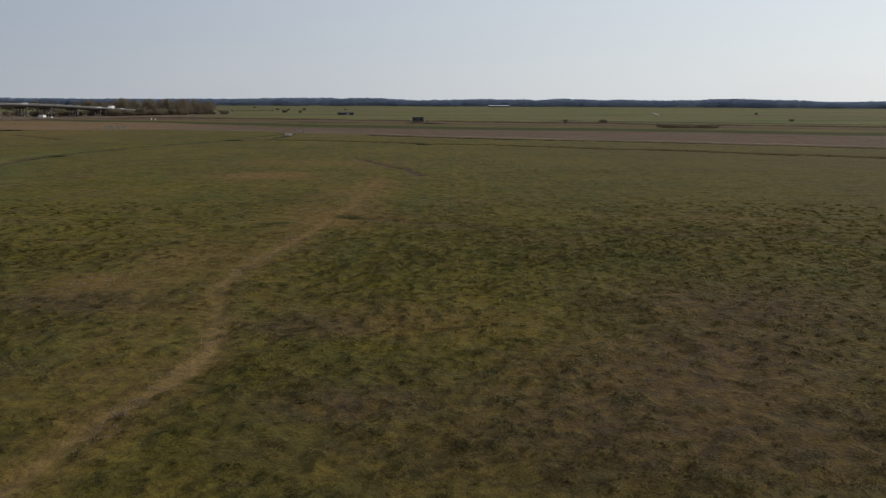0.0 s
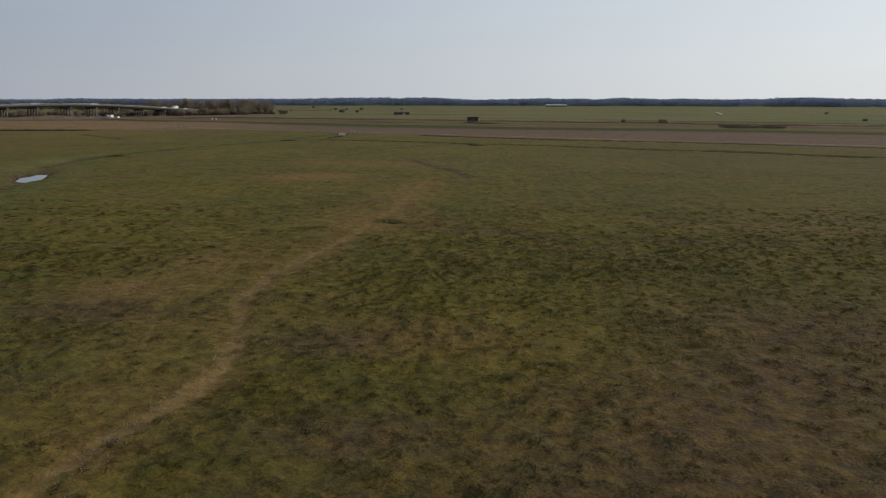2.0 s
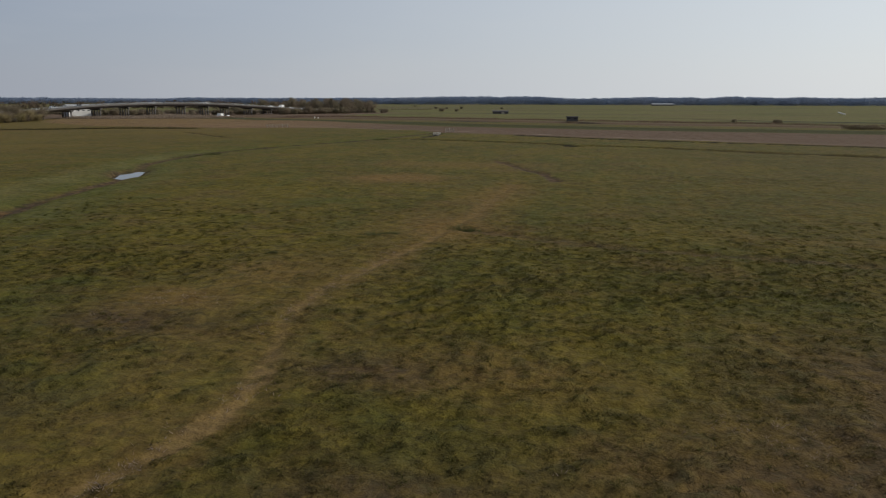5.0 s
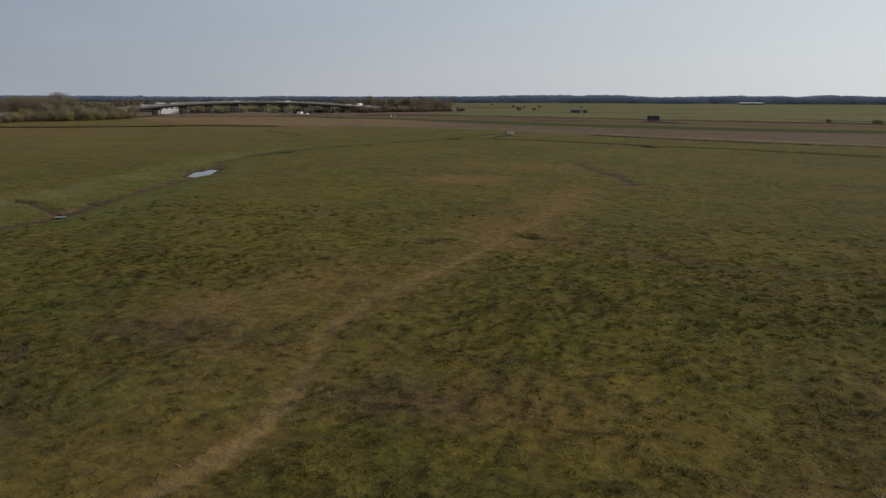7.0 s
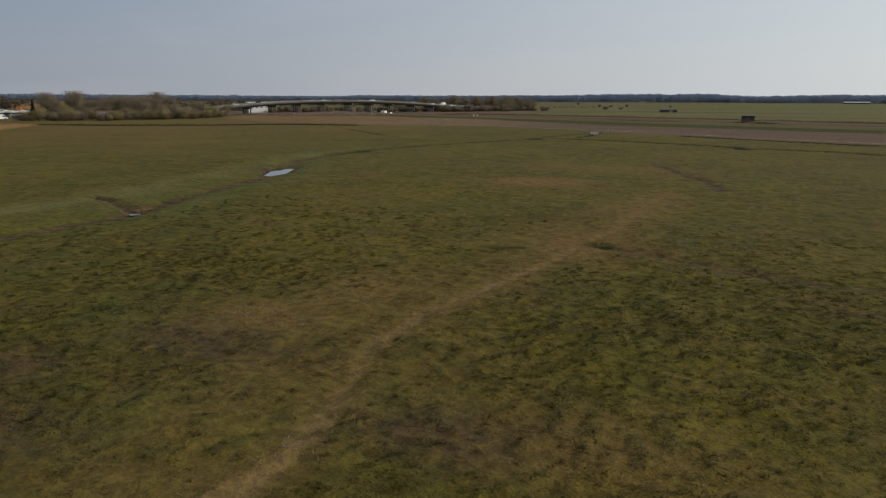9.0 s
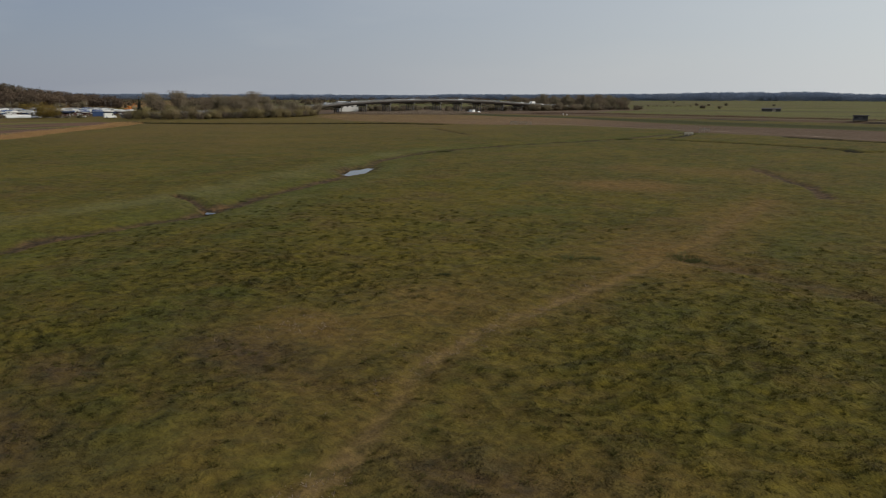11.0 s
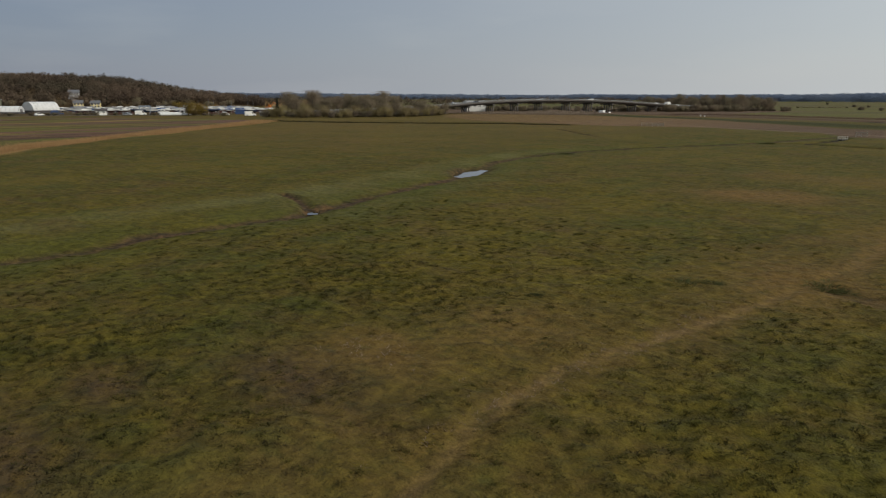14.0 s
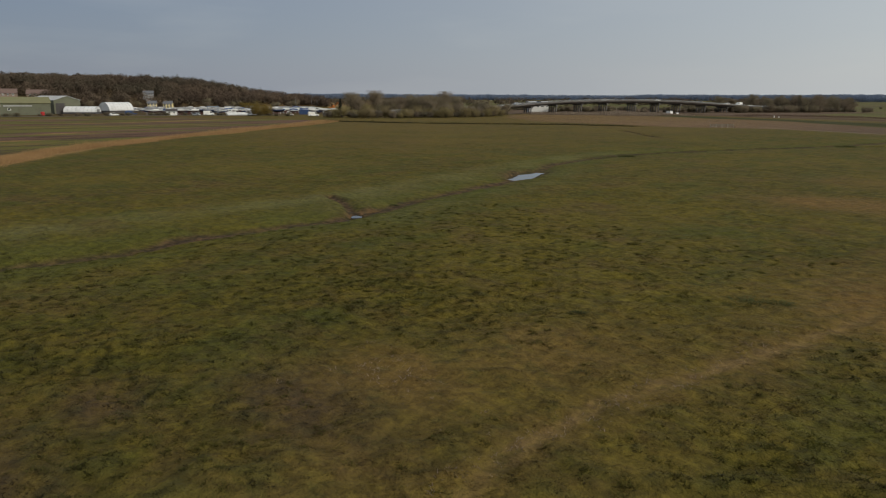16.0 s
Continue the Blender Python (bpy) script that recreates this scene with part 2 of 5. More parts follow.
def marks(x, y):
    """Shares of each kind of growth and soil, and of shade put in as colour, by place."""
    wob = 3.0 * (fbm(x, y, 7, 31) - 0.5)
    g = line_gap(x, y, TRAIL) + 0.5 * (fbm(x, y, 1.6, 32, 2) - 0.5)
    trail = smooth(-g, -0.5, -0.15) * (0.6 + 0.4 * smooth(fbm(x, y, 3.5, 33), 0.35, 0.6))
    trail = trail * (0.4 + 0.6 * smooth(-y, -62, -50))
    dry = smooth(-g, -2.6, -0.3) * (0.5 + 0.3 * smooth(y, 48, 60))
    for cx, cy, rx, ry, turn, amount in ((-24.5, 97.3, 7.0, 4.6, 0.2, 1.3), (-10.5, 62, 4.2, 8.5, 0.1, 0.9), (-16, 44, 5.5, 6, 0.3, 0.65), (-18.5, 38, 4.5, 3.0, 0.2, 0.8),
                                         (-13.5, 29, 2.5, 6, 0.2, 0.4), (-9, 82, 4.0, 13, 0, 0.6), (-20, 118, 14, 6, 0, 0.55), (8.5, 24.5, 5, 3.5, 0, 0.9), (6.8, 27.6, 3, 1.6, -0.3, 0.6),
                                         (-1.5, 31.5, 6, 2.4, -0.2, 0.6), (-9, 36, 2, 5, 0, 0.3), (27, 60, 14, 2, -0.2, 0.6), (14, 34, 6, 5, 0, 0.4)):
        u, v = (x - cx) * math.cos(turn) + (y - cy) * math.sin(turn), -(x - cx) * math.sin(turn) + (y - cy) * math.cos(turn)
        q = np.exp(-(((u / rx) ** 2 + (v / ry) ** 2) * (1 + 0.25 * wob)).clip(0))
        dry = np.maximum(dry, amount * q)
    dry = np.maximum(dry, 0.4 * smooth(-x, 78, 120) * smooth(y, 85, 125) * (0.5 + 0.5 * smooth(fbm(x, y, 22, 47), 0.35, 0.6)))
    g = line_gap(x, y, CREEK) + 1.0 * (fbm(x, y, 4, 41) - 0.5)
    # far off the mud strip widens, to paint the shadow under the bank
    wider = smooth(y, 100, 140)
    mud = smooth(-g + 0.5 * wider, -1.25, -0.5) * (1 - 0.25 * wider) * (0.7 + 0.25 * smooth(fbm(x, y, 6, 42), 0.38, 0.6))
    for cx, cy, rx, ry, turn in POOLS:
        u, v = (x - cx) * math.cos(turn) + (y - cy) * math.sin(turn), -(x - cx) * math.sin(turn) + (y - cy) * math.cos(turn)
        mud = np.maximum(mud, np.exp(-(((u / (rx + 1.2)) ** 2 + (v / (ry + 0.9)) ** 2) ** 2) * 0.6))
    for pts, wide in ((CREEK_ARM, 0.9), (RUT, 1.15), (DITCH_STUB, 1.4)):
        mud = np.maximum(mud, 0.97 * smooth(-line_gap(x, y, pts) - 0.7 * (fbm(x, y, 4, 43) - 0.5), -wide, -0.35 * wide))
    # dark ditch mud, with the shadow of the banks put into the same colour
    ditch = 0
    for pts, wide in ((DITCH_EAST, 1.9), (DITCH_GATE, 1.6), (REED_DITCH, 2.6), (DITCH_EAST_FAR, 2.6), (DITCH_WEST, 3.4), (FAR_DITCHES[0], 7), (FAR_DITCHES[1], 10), (FAR_DITCHES[2], 5)):
        ditch = np.maximum(ditch, smooth(-line_gap(x, y, pts) - 1.0 * (fbm(x, y, 5, 43) - 0.5), -wide, -0.6 * wide))
    # far creek: the bank's shadow again, as a dark strip
    g = line_gap(x, y, CREEK) + 0.8 * (fbm(x, y, 5, 49) - 0.5)
    ditch = np.maximum(ditch, 0.6 * wider * smooth(-g, -2.3, -0.9))
    umber = 0
    for cx, cy, rx, ry in ((8, 20, 12, 5), (9, 24, 7, 4.5), (15, 33, 6, 5), (5, 20.5, 6, 2.5), (-3, 22, 4, 2.0), (-20, 24.5, 5, 2.5), (-23, 29, 2.0, 1.5), (12, 27, 6, 6), (-19, 34, 4, 2.5), (-6, 30.5, 3, 1.5)):
        umber = np.maximum(umber, 0.95 * np.exp(-((((x - cx) / rx) ** 2 + ((y - cy) / ry) ** 2) * (1 + 0.25 * wob)).clip(0)))
    umber = np.maximum(umber, smooth(hill(x, y), 0.1, 1.5))
    umber = np.maximum(umber, 0.9 * smooth(inside(x, y, YARD), -3, 4))
    scrub = smooth(inside(x, y, BRIDGE_SCRUB) + 14 * (fbm(x, y, 25, 57) - 0.5), -4, 6)
    # darker turf eastwards: partly the growth, partly lens falloff put into the colour
    deep = (0.45 * smooth(x, -8, 26) + 0.35 * smooth(x, 20, 58)) * smooth(-y, -205, -150) * (0.75 + 0.5 * (fbm(x, y, 12, 58) - 0.5))
    mud = np.maximum(mud, 0.22 * smooth(-line_gap(x, y, RUT_FAR), -1.5, -0.4))
    mud = np.maximum(mud, 0.45 * smooth(-line_gap(x, y, RUT_SIDE) - 1.0 * (fbm(x, y, 3, 44) - 0.5), -1.3, -0.3))
    g = line_gap(x, y, PALE_BANK)
    pale = 0.6 * np.exp(-(((g + wob) / 3.0) ** 2)) * (0.3 + 0.65 * smooth(fbm(x, y, 4, 45), 0.3, 0.65)) * smooth(-y, -165, -110)
    pale = np.maximum(pale, 0.25 * np.exp(-(((line_gap(x, y, CREEK) - 5 + wob) / 3) ** 2)) * smooth(fbm(x, y, 10, 46), 0.45, 0.7) * smooth(-y, -120, -90))
    moss = np.exp(-(((line_gap(x, y, CREEK) - 2.5) / (3.5 + wob)) ** 2)) * (0.32 + 0.4 * smooth(fbm(x, y, 6, 48), 0.35, 0.6))
    reed = smooth(inside(x, y, REEDS) + 6 * (fbm(x, y, 18, 51) - 0.5), -2.0, 2.5)
    track = smooth(-line_gap(x, y, TRACK) - 0.8 * (fbm(x, y, 9, 52) - 0.4), -1.1, -0.4)
    brown = smooth(inside(x, y, BROWN) + 5 * (fbm(x, y, 14, 53) - 0.5), -2, 3)
    levee = np.exp(-((line_gap(x, y, LEVEE) / 16) ** 4))
    across = line_gap(x, y, RIVER)
    shore = scrub + (1 - scrub) * smooth(-across - 8 * (fbm(x, y, 20, 54) - 0.5), -24, -12)
    far = smooth(inside(x, y, BEYOND), 10, 22)
    tan = smooth(-line_gap(x, y, [(a - 3.2, b - 3.2) for a, b in BROWN_EDGE]) - 4 * (fbm(x, y, 12, 55) - 0.5), -5.5, -3.0)
    tan = np.maximum(tan, smooth(inside(x, y, TAN_FIELD), -10, 20))
    tan = np.maximum(tan, 0.4 * smooth(-x, 60, 150) * reed)
    reed = reed * (1 - 0.55 * smooth(-x, 130, 200))
    return dict(moss=moss, deep=deep, tan=tan, ditch=ditch, umber=umber, trail=trail, dry=np.clip(dry, 0, 1), mud=np.clip(mud, 0, 1), pale=pale, reed=reed, track=track * reed * (0.25 + 0.75 * smooth(fbm(x, y, 15, 56), 0.4, 0.6)), brown=brown, levee=levee * (1 - reed), shore=shore, far=far,
                rush=hummocks(x, y), area=dark_area(x, y))


# ---- materials ----
class Nodes:
    """Short names for the nodes of one material."""

    def __init__(self, name, rough=0.8, metal=0.0, spec=0.3):
        self.mat = bpy.data.materials.new(name)
        self.mat.use_nodes = True
        self.tree = self.mat.node_tree
        self.bsdf = self.tree.nodes["Principled BSDF"]
        self.bsdf.inputs["Roughness"].default_value = rough
        self.bsdf.inputs["Metallic"].default_value = metal
        self.bsdf.inputs["Specular IOR Level"].default_value = spec
        self.at = self.add("ShaderNodeNewGeometry").outputs["Position"]

    def add(self, kind):
        return self.tree.nodes.new(kind)

    def put(self, value, socket):
        if isinstance(value, bpy.types.NodeSocket):
            self.tree.links.new(value, socket)
        elif isinstance(value, tuple) and len(value) == 3:
            socket.default_value = (*value, 1)
        else:
            socket.default_value = value

    def noise(self, scale, detail=3.0, rough=0.55, stretch=None, local=False):
        n = self.add("ShaderNodeTexNoise")
        n.inputs["Scale"].default_value, n.inputs["Detail"].default_value, n.inputs["Roughness"].default_value = scale, detail, rough
        place = self.add("ShaderNodeTexCoord").outputs["Object"] if local else self.at
        if stretch:
            m = self.add("ShaderNodeMapping")
            m.inputs["Scale"].default_value, m.inputs["Rotation"].default_value = stretch[0], (0, 0, stretch[1])
            self.put(place, m.inputs["Vector"])
            place = m.outputs["Vector"]
        self.put(place, n.inputs["Vector"])
        return n.outputs["Fac"]

    def span(self, value, lo, hi, a=0.0, b=1.0):
        n = self.add("ShaderNodeMapRange")
        n.interpolation_type = "SMOOTHSTEP"
        self.put(value, n.inputs["Value"])
        for key, v in (("From Min", lo), ("From Max", hi), ("To Min", a), ("To Max", b)):
            n.inputs[key].default_value = v
        return n.outputs["Result"]

    def mix(self, f, a, b, how="MIX"):
        n = self.add("ShaderNodeMix")
        n.data_type, n.blend_type = "RGBA", how
        self.put(f, n.inputs["Factor"])
        self.put(a, n.inputs["A"])
        self.put(b, n.inputs["B"])
        return n.outputs["Result"]

    def sum(self, op, a, b):
        n = self.add("ShaderNodeMath")
        n.operation = op
        self.put(a, n.inputs[0])
        self.put(b, n.inputs[1])
        return n.outputs[0]

    def attr(self, name):
        n = self.add("ShaderNodeAttribute")
        n.attribute_name = name
        return n.outputs["Fac"]

    def chance(self, island=False):
        return self.add("ShaderNodeNewGeometry").outputs["Random Per Island"] if island else self.add("ShaderNodeObjectInfo").outputs["Random"]

    def bump(self, height, strength, size):
        n = self.add("ShaderNodeBump")
        n.inputs["Strength"].default_value, n.inputs["Distance"].default_value = strength, size
        self.put(height, n.inputs["Height"])
        self.put(n.outputs["Normal"], self.bsdf.inputs["Normal"])

    def soften(self, toward, share):
        """Thin pieces shade as the mass that they make up: the normal turns towards that of the mass."""
        m, q = self.add("ShaderNodeMix"), self.add("ShaderNodeVectorMath")
        m.data_type, q.operation = "VECTOR", "NORMALIZE"
        m.inputs["Factor"].default_value = share
        self.put(self.add("ShaderNodeNewGeometry").outputs["Normal"], m.inputs[4])
        if isinstance(toward, bpy.types.NodeSocket):
            self.put(toward, m.inputs[5])
        else:
            m.inputs[5].default_value = toward
        self.put(m.outputs[1], q.inputs[0])
        self.put(q.outputs[0], self.bsdf.inputs["Normal"])

    def outward(self, high):
        """From the heart of a crown, at that height, outwards."""
        a, b, t = self.add("ShaderNodeVectorMath"), self.add("ShaderNodeVectorMath"), self.add("ShaderNodeVectorTransform")
        a.operation, b.operation = "SUBTRACT", "NORMALIZE"
        a.inputs[1].default_value = (0, 0, high)
        self.put(self.add("ShaderNodeTexCoord").outputs["Object"], a.inputs[0])
        self.put(a.outputs[0], b.inputs[0])
        t.vector_type, t.convert_from, t.convert_to = "NORMAL", "OBJECT", "WORLD"
        self.put(b.outputs[0], t.inputs[0])
        return t.outputs[0]

    def colour(self, c):
        self.put(c, self.bsdf.inputs["Base Color"])
        return self.mat


def plain(name, col, rough=0.7, metal=0.0, vary=0.25, grain=3.0, stain=0.35, spec=0.3, bump=0.15):
    """A surface of one kind with grain, stains and slight relief; each object a little different."""
    n = Nodes(name, rough, metal, spec)
    dark, light = tuple(c * (1 - vary) for c in col), tuple(min(1, c * (1 + vary * 0.6)) for c in col)
    c = n.mix(n.noise(grain, 4), dark, light)
    c = n.mix(n.span(n.noise(stain, 3), 0.45, 0.75, 0, 0.5), c, tuple(c0 * 0.62 for c0 in col))
    c = n.mix(n.span(n.chance(), 0, 1, 0, 0.35), c, tuple(c0 * 0.75 for c0 in col))
    n.bump(n.noise(grain * 4, 3), bump, 0.02)
    return n.colour(c)


def meadow(n):
    """Colour of the marsh turf: olive, yellow-green, brown and dark sedge, with the marked soils, growths and painted
    shade.
    """
    big, mid, small, fine = n.noise(0.045, 4), n.noise(0.22, 4, 0.6), n.noise(1.1, 4, 0.65), n.noise(5.5, 3, 0.7)
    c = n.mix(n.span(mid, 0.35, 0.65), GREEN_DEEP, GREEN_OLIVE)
    c = n.mix(n.span(big, 0.42, 0.62, 0, 0.85), c, GREEN_YELLOW)
    c = n.mix(n.span(n.noise(0.11, 5, 0.6), 0.5, 0.68, 0, 0.75), c, TURF_BROWN)
    c = n.mix(n.span(small, 0.5, 0.72, 0, 0.4), c, GREEN_LIGHT)
    flecks = n.noise(0.45, 5, 0.7)
    c = n.mix(n.span(flecks, 0.5, 0.62, 0, 0.55), c, GREEN_LIGHT)
    c = n.mix(n.span(flecks, 0.5, 0.38, 0, 0.55), c, GREEN_DEEP)
    c = n.mix(n.span(n.noise(0.16, 4, 0.6, ((1, 0.5, 1), 3)), 0.5, 0.64, 0, 0.5), c, GREEN_MOSS)
    c = n.mix(n.span(n.noise(0.3, 6, 0.75, ((0.6, 1, 1), 6)), 0.48, 0.64, 0, 0.42), c, TURF_BROWN)
    c = n.mix(n.sum("MULTIPLY", n.attr("dry"), n.span(small, 0.25, 0.6, 0.65, 1.0)), c, TURF_DRY)
    # eastward darkening, lens falloff included
    c = n.mix(n.attr("deep"), c, n.mix(n.span(small, 0.35, 0.65), GREEN_DEEP, TURF_BROWN))
    c = n.mix(n.attr("umber"), c, n.mix(n.span(small, 0.35, 0.65), UMBER, TURF_BROWN))
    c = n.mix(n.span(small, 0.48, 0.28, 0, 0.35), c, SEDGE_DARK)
    c = n.mix(n.span(n.attr("rush"), 0.1, 0.7, 0, 0.3), c, SEDGE_DARK)
    c = n.mix(n.attr("moss"), c, BANK_GREEN)
    c = n.mix(n.attr("pale"), c, GREEN_PALE)
    c = n.mix(n.sum("MULTIPLY", n.attr("trail"), n.span(small, 0.3, 0.6, 0.3, 0.8)), c, STRAW)
    c = n.mix(n.attr("levee"), c, LEVEE_GREEN)
    wide = n.mix(n.span(n.noise(0.03, 5, 0.65, ((0.22, 1, 1), 0)), 0.42, 0.58), FIELD_GREEN, FIELD_OLIVE)
    wide = n.mix(n.span(n.noise(0.02, 4, 0.6, ((0.15, 1, 1), 0)), 0.57, 0.63, 0, 0.6), wide, LEVEE_GREEN)
    wide = n.mix(n.span(n.noise(0.006, 4, 0.6, ((0.2, 1, 1), 5)), 0.5, 0.6, 0, 0.55), wide, REED_DULL)
    wide = n.mix(n.span(n.noise(0.014, 5, 0.65, ((0.15, 1, 1), 9)), 0.55, 0.6, 0, 0.55), wide, SEDGE_DARK)
    c = n.mix(n.attr("far"), c, wide)
    rd = n.mix(n.span(n.noise(0.14, 4, 0.6, ((0.25, 1, 1), 0)), 0.35, 0.65), REED_PINK, REED_DULL)
    c = n.mix(n.attr("shore"), c, rd)
    c = n.mix(n.attr("reed"), c, rd)
    c = n.mix(n.attr("track"), c, TRACK_PALE)
    streak = n.noise(0.035, 3, 0.5, ((1, 0.25, 1), 0))
    salt = n.mix(n.span(streak, 0.45, 0.51), SALT_BROWN, SALT_GREEN)
    salt = n.mix(n.span(n.noise(0.05, 3, 0.5, ((1, 0.2, 1), 0)), 0.58, 0.62, 0, 0.8), salt, REED_TAN)
    salt = n.mix(n.span(n.noise(0.1, 4, 0.6, ((1, 0.2, 1), 2)), 0.52, 0.57, 0, 0.75), salt, SALT_DARK)
    salt = n.mix(n.span(n.noise(0.13, 4, 0.6, ((1, 0.2, 1), 8)), 0.57, 0.62, 0, 0.7), salt, STRAW)
    c = n.mix(n.attr("brown"), c, salt)
    c = n.mix(n.attr("tan"), c, REED_TAN)
    c = n.mix(n.attr("ditch"), c, DITCH_MUD_SHADE)
    c = n.mix(n.attr("mud"), c, n.mix(n.span(small, 0.35, 0.65), MUD_DARK, MUD_BROWN))
    spot = n.noise(1.9, 4, 0.6)
    c = n.mix(n.span(spot, 0.36, 0.64), n.mix(1.0, c, (0.73, 0.72, 0.71), "MULTIPLY"), n.mix(1.0, c, (1.11, 1.11, 1.03), "MULTIPLY"))
    c = n.mix(n.span(fine, 0.3, 0.7, 0.0, 1.0), n.mix(1.0, c, (0.88, 0.88, 0.88), "MULTIPLY"), n.mix(1.0, c, (1.1, 1.1, 1.08), "MULTIPLY"))
    return c, small, fine


TRACK_PALE = (0.21, 0.165, 0.122)
BANK_GREEN = (0.061, 0.065, 0.012)
GREEN_LEAF = (0.07, 0.072, 0.018)
GREEN_MOSS = (0.052, 0.058, 0.011)
GREEN_DEEP, GREEN_OLIVE, GREEN_YELLOW, GREEN_LIGHT = (0.05, 0.046, 0.007), (0.08, 0.061, 0.01), (0.096, 0.074, 0.01), (0.113, 0.09, 0.015)
TURF_BROWN, TURF_DRY, SEDGE_DARK, GREEN_PALE, STRAW = (0.08, 0.052, 0.018), (0.128, 0.077, 0.025), (0.040, 0.042, 0.014), (0.115, 0.11, 0.042), (0.152, 0.098, 0.042)
LEVEE_GREEN, FIELD_GREEN, FIELD_OLIVE, UMBER, DITCH_MUD_SHADE = (0.036, 0.037, 0.01), (0.088, 0.089, 0.025), (0.108, 0.091, 0.032), (0.058, 0.037, 0.022), (0.016, 0.012, 0.008)
REED_PINK, REED_DULL, REED_TAN = (0.108, 0.07, 0.049), (0.092, 0.062, 0.041), (0.22, 0.132, 0.056)
SALT_DARK = (0.055, 0.033, 0.022)
SALT_BROWN, SALT_GREEN, MUD_DARK, MUD_BROWN = (0.115, 0.064, 0.048), (0.1, 0.092, 0.022), (0.03, 0.021, 0.014), (0.095, 0.056, 0.03)


def leafy(n, c, share=0.5):
    """Thin blades and twigs: part of the light passes through them."""
    n.put(c, n.bsdf.inputs["Base Color"])
    thin, both = n.add("ShaderNodeBsdfTranslucent"), n.add("ShaderNodeMixShader")
    n.put(c, thin.inputs["Color"])
    both.inputs["Fac"].default_value = share
    n.put(n.bsdf.outputs[0], both.inputs[1])
    n.put(thin.outputs[0], both.inputs[2])
    n.put(both.outputs[0], n.tree.nodes["Material Output"].inputs["Surface"])
    return n.mat


n = Nodes("marsh_turf", 0.95, 0, 0.12)
c, small, fine = meadow(n)
n.bump(n.sum("ADD", n.sum("MULTIPLY", small, 1.5), n.sum("MULTIPLY", fine, 0.5)), 0.8, 0.16)
M_TURF = n.colour(c)

n = Nodes("grass_blades", 0.8, 0, 0.2)
c, small, fine = meadow(n)
tone = n.chance(island=True)
c = n.mix(n.span(tone, 0.0, 1.0), n.mix(1.0, c, (0.9, 0.9, 0.9), "MULTIPLY"), n.mix(1.0, c, (1.22, 1.2, 1.16), "MULTIPLY"))
n.soften((0, 0, 1), 0.88)
M_BLADE = leafy(n, c, 0.25)


n = Nodes("sedge_tuft", 0.9, 0, 0.1)
c, small, fine = meadow(n)
c = n.mix(0.45, c, GREEN_LEAF)
c = n.mix(n.chance(island=True), n.mix(1.0, c, (0.8, 0.8, 0.8), "MULTIPLY"), n.mix(1.0, c, (1.15, 1.15, 1.1), "MULTIPLY"))
n.soften((0, 0, 1), 0.88)
M_TUFT = leafy(n, c, 0.2)


def reed_material(name, a, b):
    n = Nodes(name, 0.85, 0, 0.15)
    c = n.mix(n.chance(island=True), a, b)
    n.soften((0, 0, 1), 0.5)
    return leafy(n, n.mix(n.span(n.noise(0.2, 3), 0.4, 0.65, 0, 0.4), c, tuple(0.7 * v for v in a)))


M_REED = reed_material("dead_reed", (0.13, 0.086, 0.062), (0.155, 0.104, 0.075))
M_REED_PALE = reed_material("pale_reed", (0.2, 0.15, 0.11), (0.32, 0.25, 0.185))
M_REED_TAN = reed_material("tan_reed", (0.34, 0.205, 0.095), (0.43, 0.27, 0.125))


def twig_material(name, a, b, d, heart=3.5, soft=0.75):
    n = Nodes(name, 0.9, 0, 0.1)
    n.soften(n.outward(heart) if heart else (0, 0, 1), soft)
    c = n.mix(n.chance(island=True), a, b)
    c = n.mix(n.span(n.chance(), 0, 1, 0, 0.8), c, d)
    return leafy(n, n.mix(n.span(n.noise(0.35, 3), 0.4, 0.7, 0, 0.5), c, tuple(0.55 * v for v in a)), 0.35)


M_TWIG = twig_material("bare_twigs", (0.2, 0.155, 0.11), (0.26, 0.205, 0.145), (0.215, 0.185, 0.115), 3.5, 0.6)
M_WILLOW = twig_material("budding_willow", (0.22, 0.18, 0.085), (0.3, 0.245, 0.115), (0.235, 0.18, 0.108), 2.5, 0.6)
M_YELLOW = twig_material("yellow_willow_twigs", (0.2, 0.135, 0.035), (0.28, 0.2, 0.05), (0.21, 0.15, 0.042))
M_FIR = twig_material("dark_fir_needles", (0.035, 0.04, 0.028), (0.055, 0.06, 0.04), (0.042, 0.048, 0.034), 5)
M_SHRUB = twig_material("dark_scrub", (0.135, 0.105, 0.078), (0.19, 0.15, 0.108), (0.145, 0.13, 0.084), 1.0, 0.5)
M_RUSH = twig_material("green_rush", (0.075, 0.08, 0.03), (0.11, 0.112, 0.042), (0.085, 0.09, 0.034), 0.0, 0.85)
M_DITCH_RUSH = twig_material("dark_ditch_rush", (0.03, 0.026, 0.014), (0.055, 0.046, 0.022), (0.04, 0.036, 0.018), 0.0)


def wood_material(name, a, b, d, share, soft):
    n = Nodes(name, 1.0, 0, 0.0)
    out = n.add("ShaderNodeAttribute")
    out.attribute_name = "outward"
    n.soften(out.outputs["Vector"], soft)
    t = n.attr("tint")
    c = n.mix(t, a, b)
    c = n.mix(n.span(n.noise(0.012, 3), 0.42, 0.62, 0, 0.8), c, d)
    c = n.mix(n.chance(island=True), n.mix(1.0, c, (0.93, 0.93, 0.93), "MULTIPLY"), n.mix(1.0, c, (1.07, 1.07, 1.07), "MULTIPLY"))
    return leafy(n, c, share)


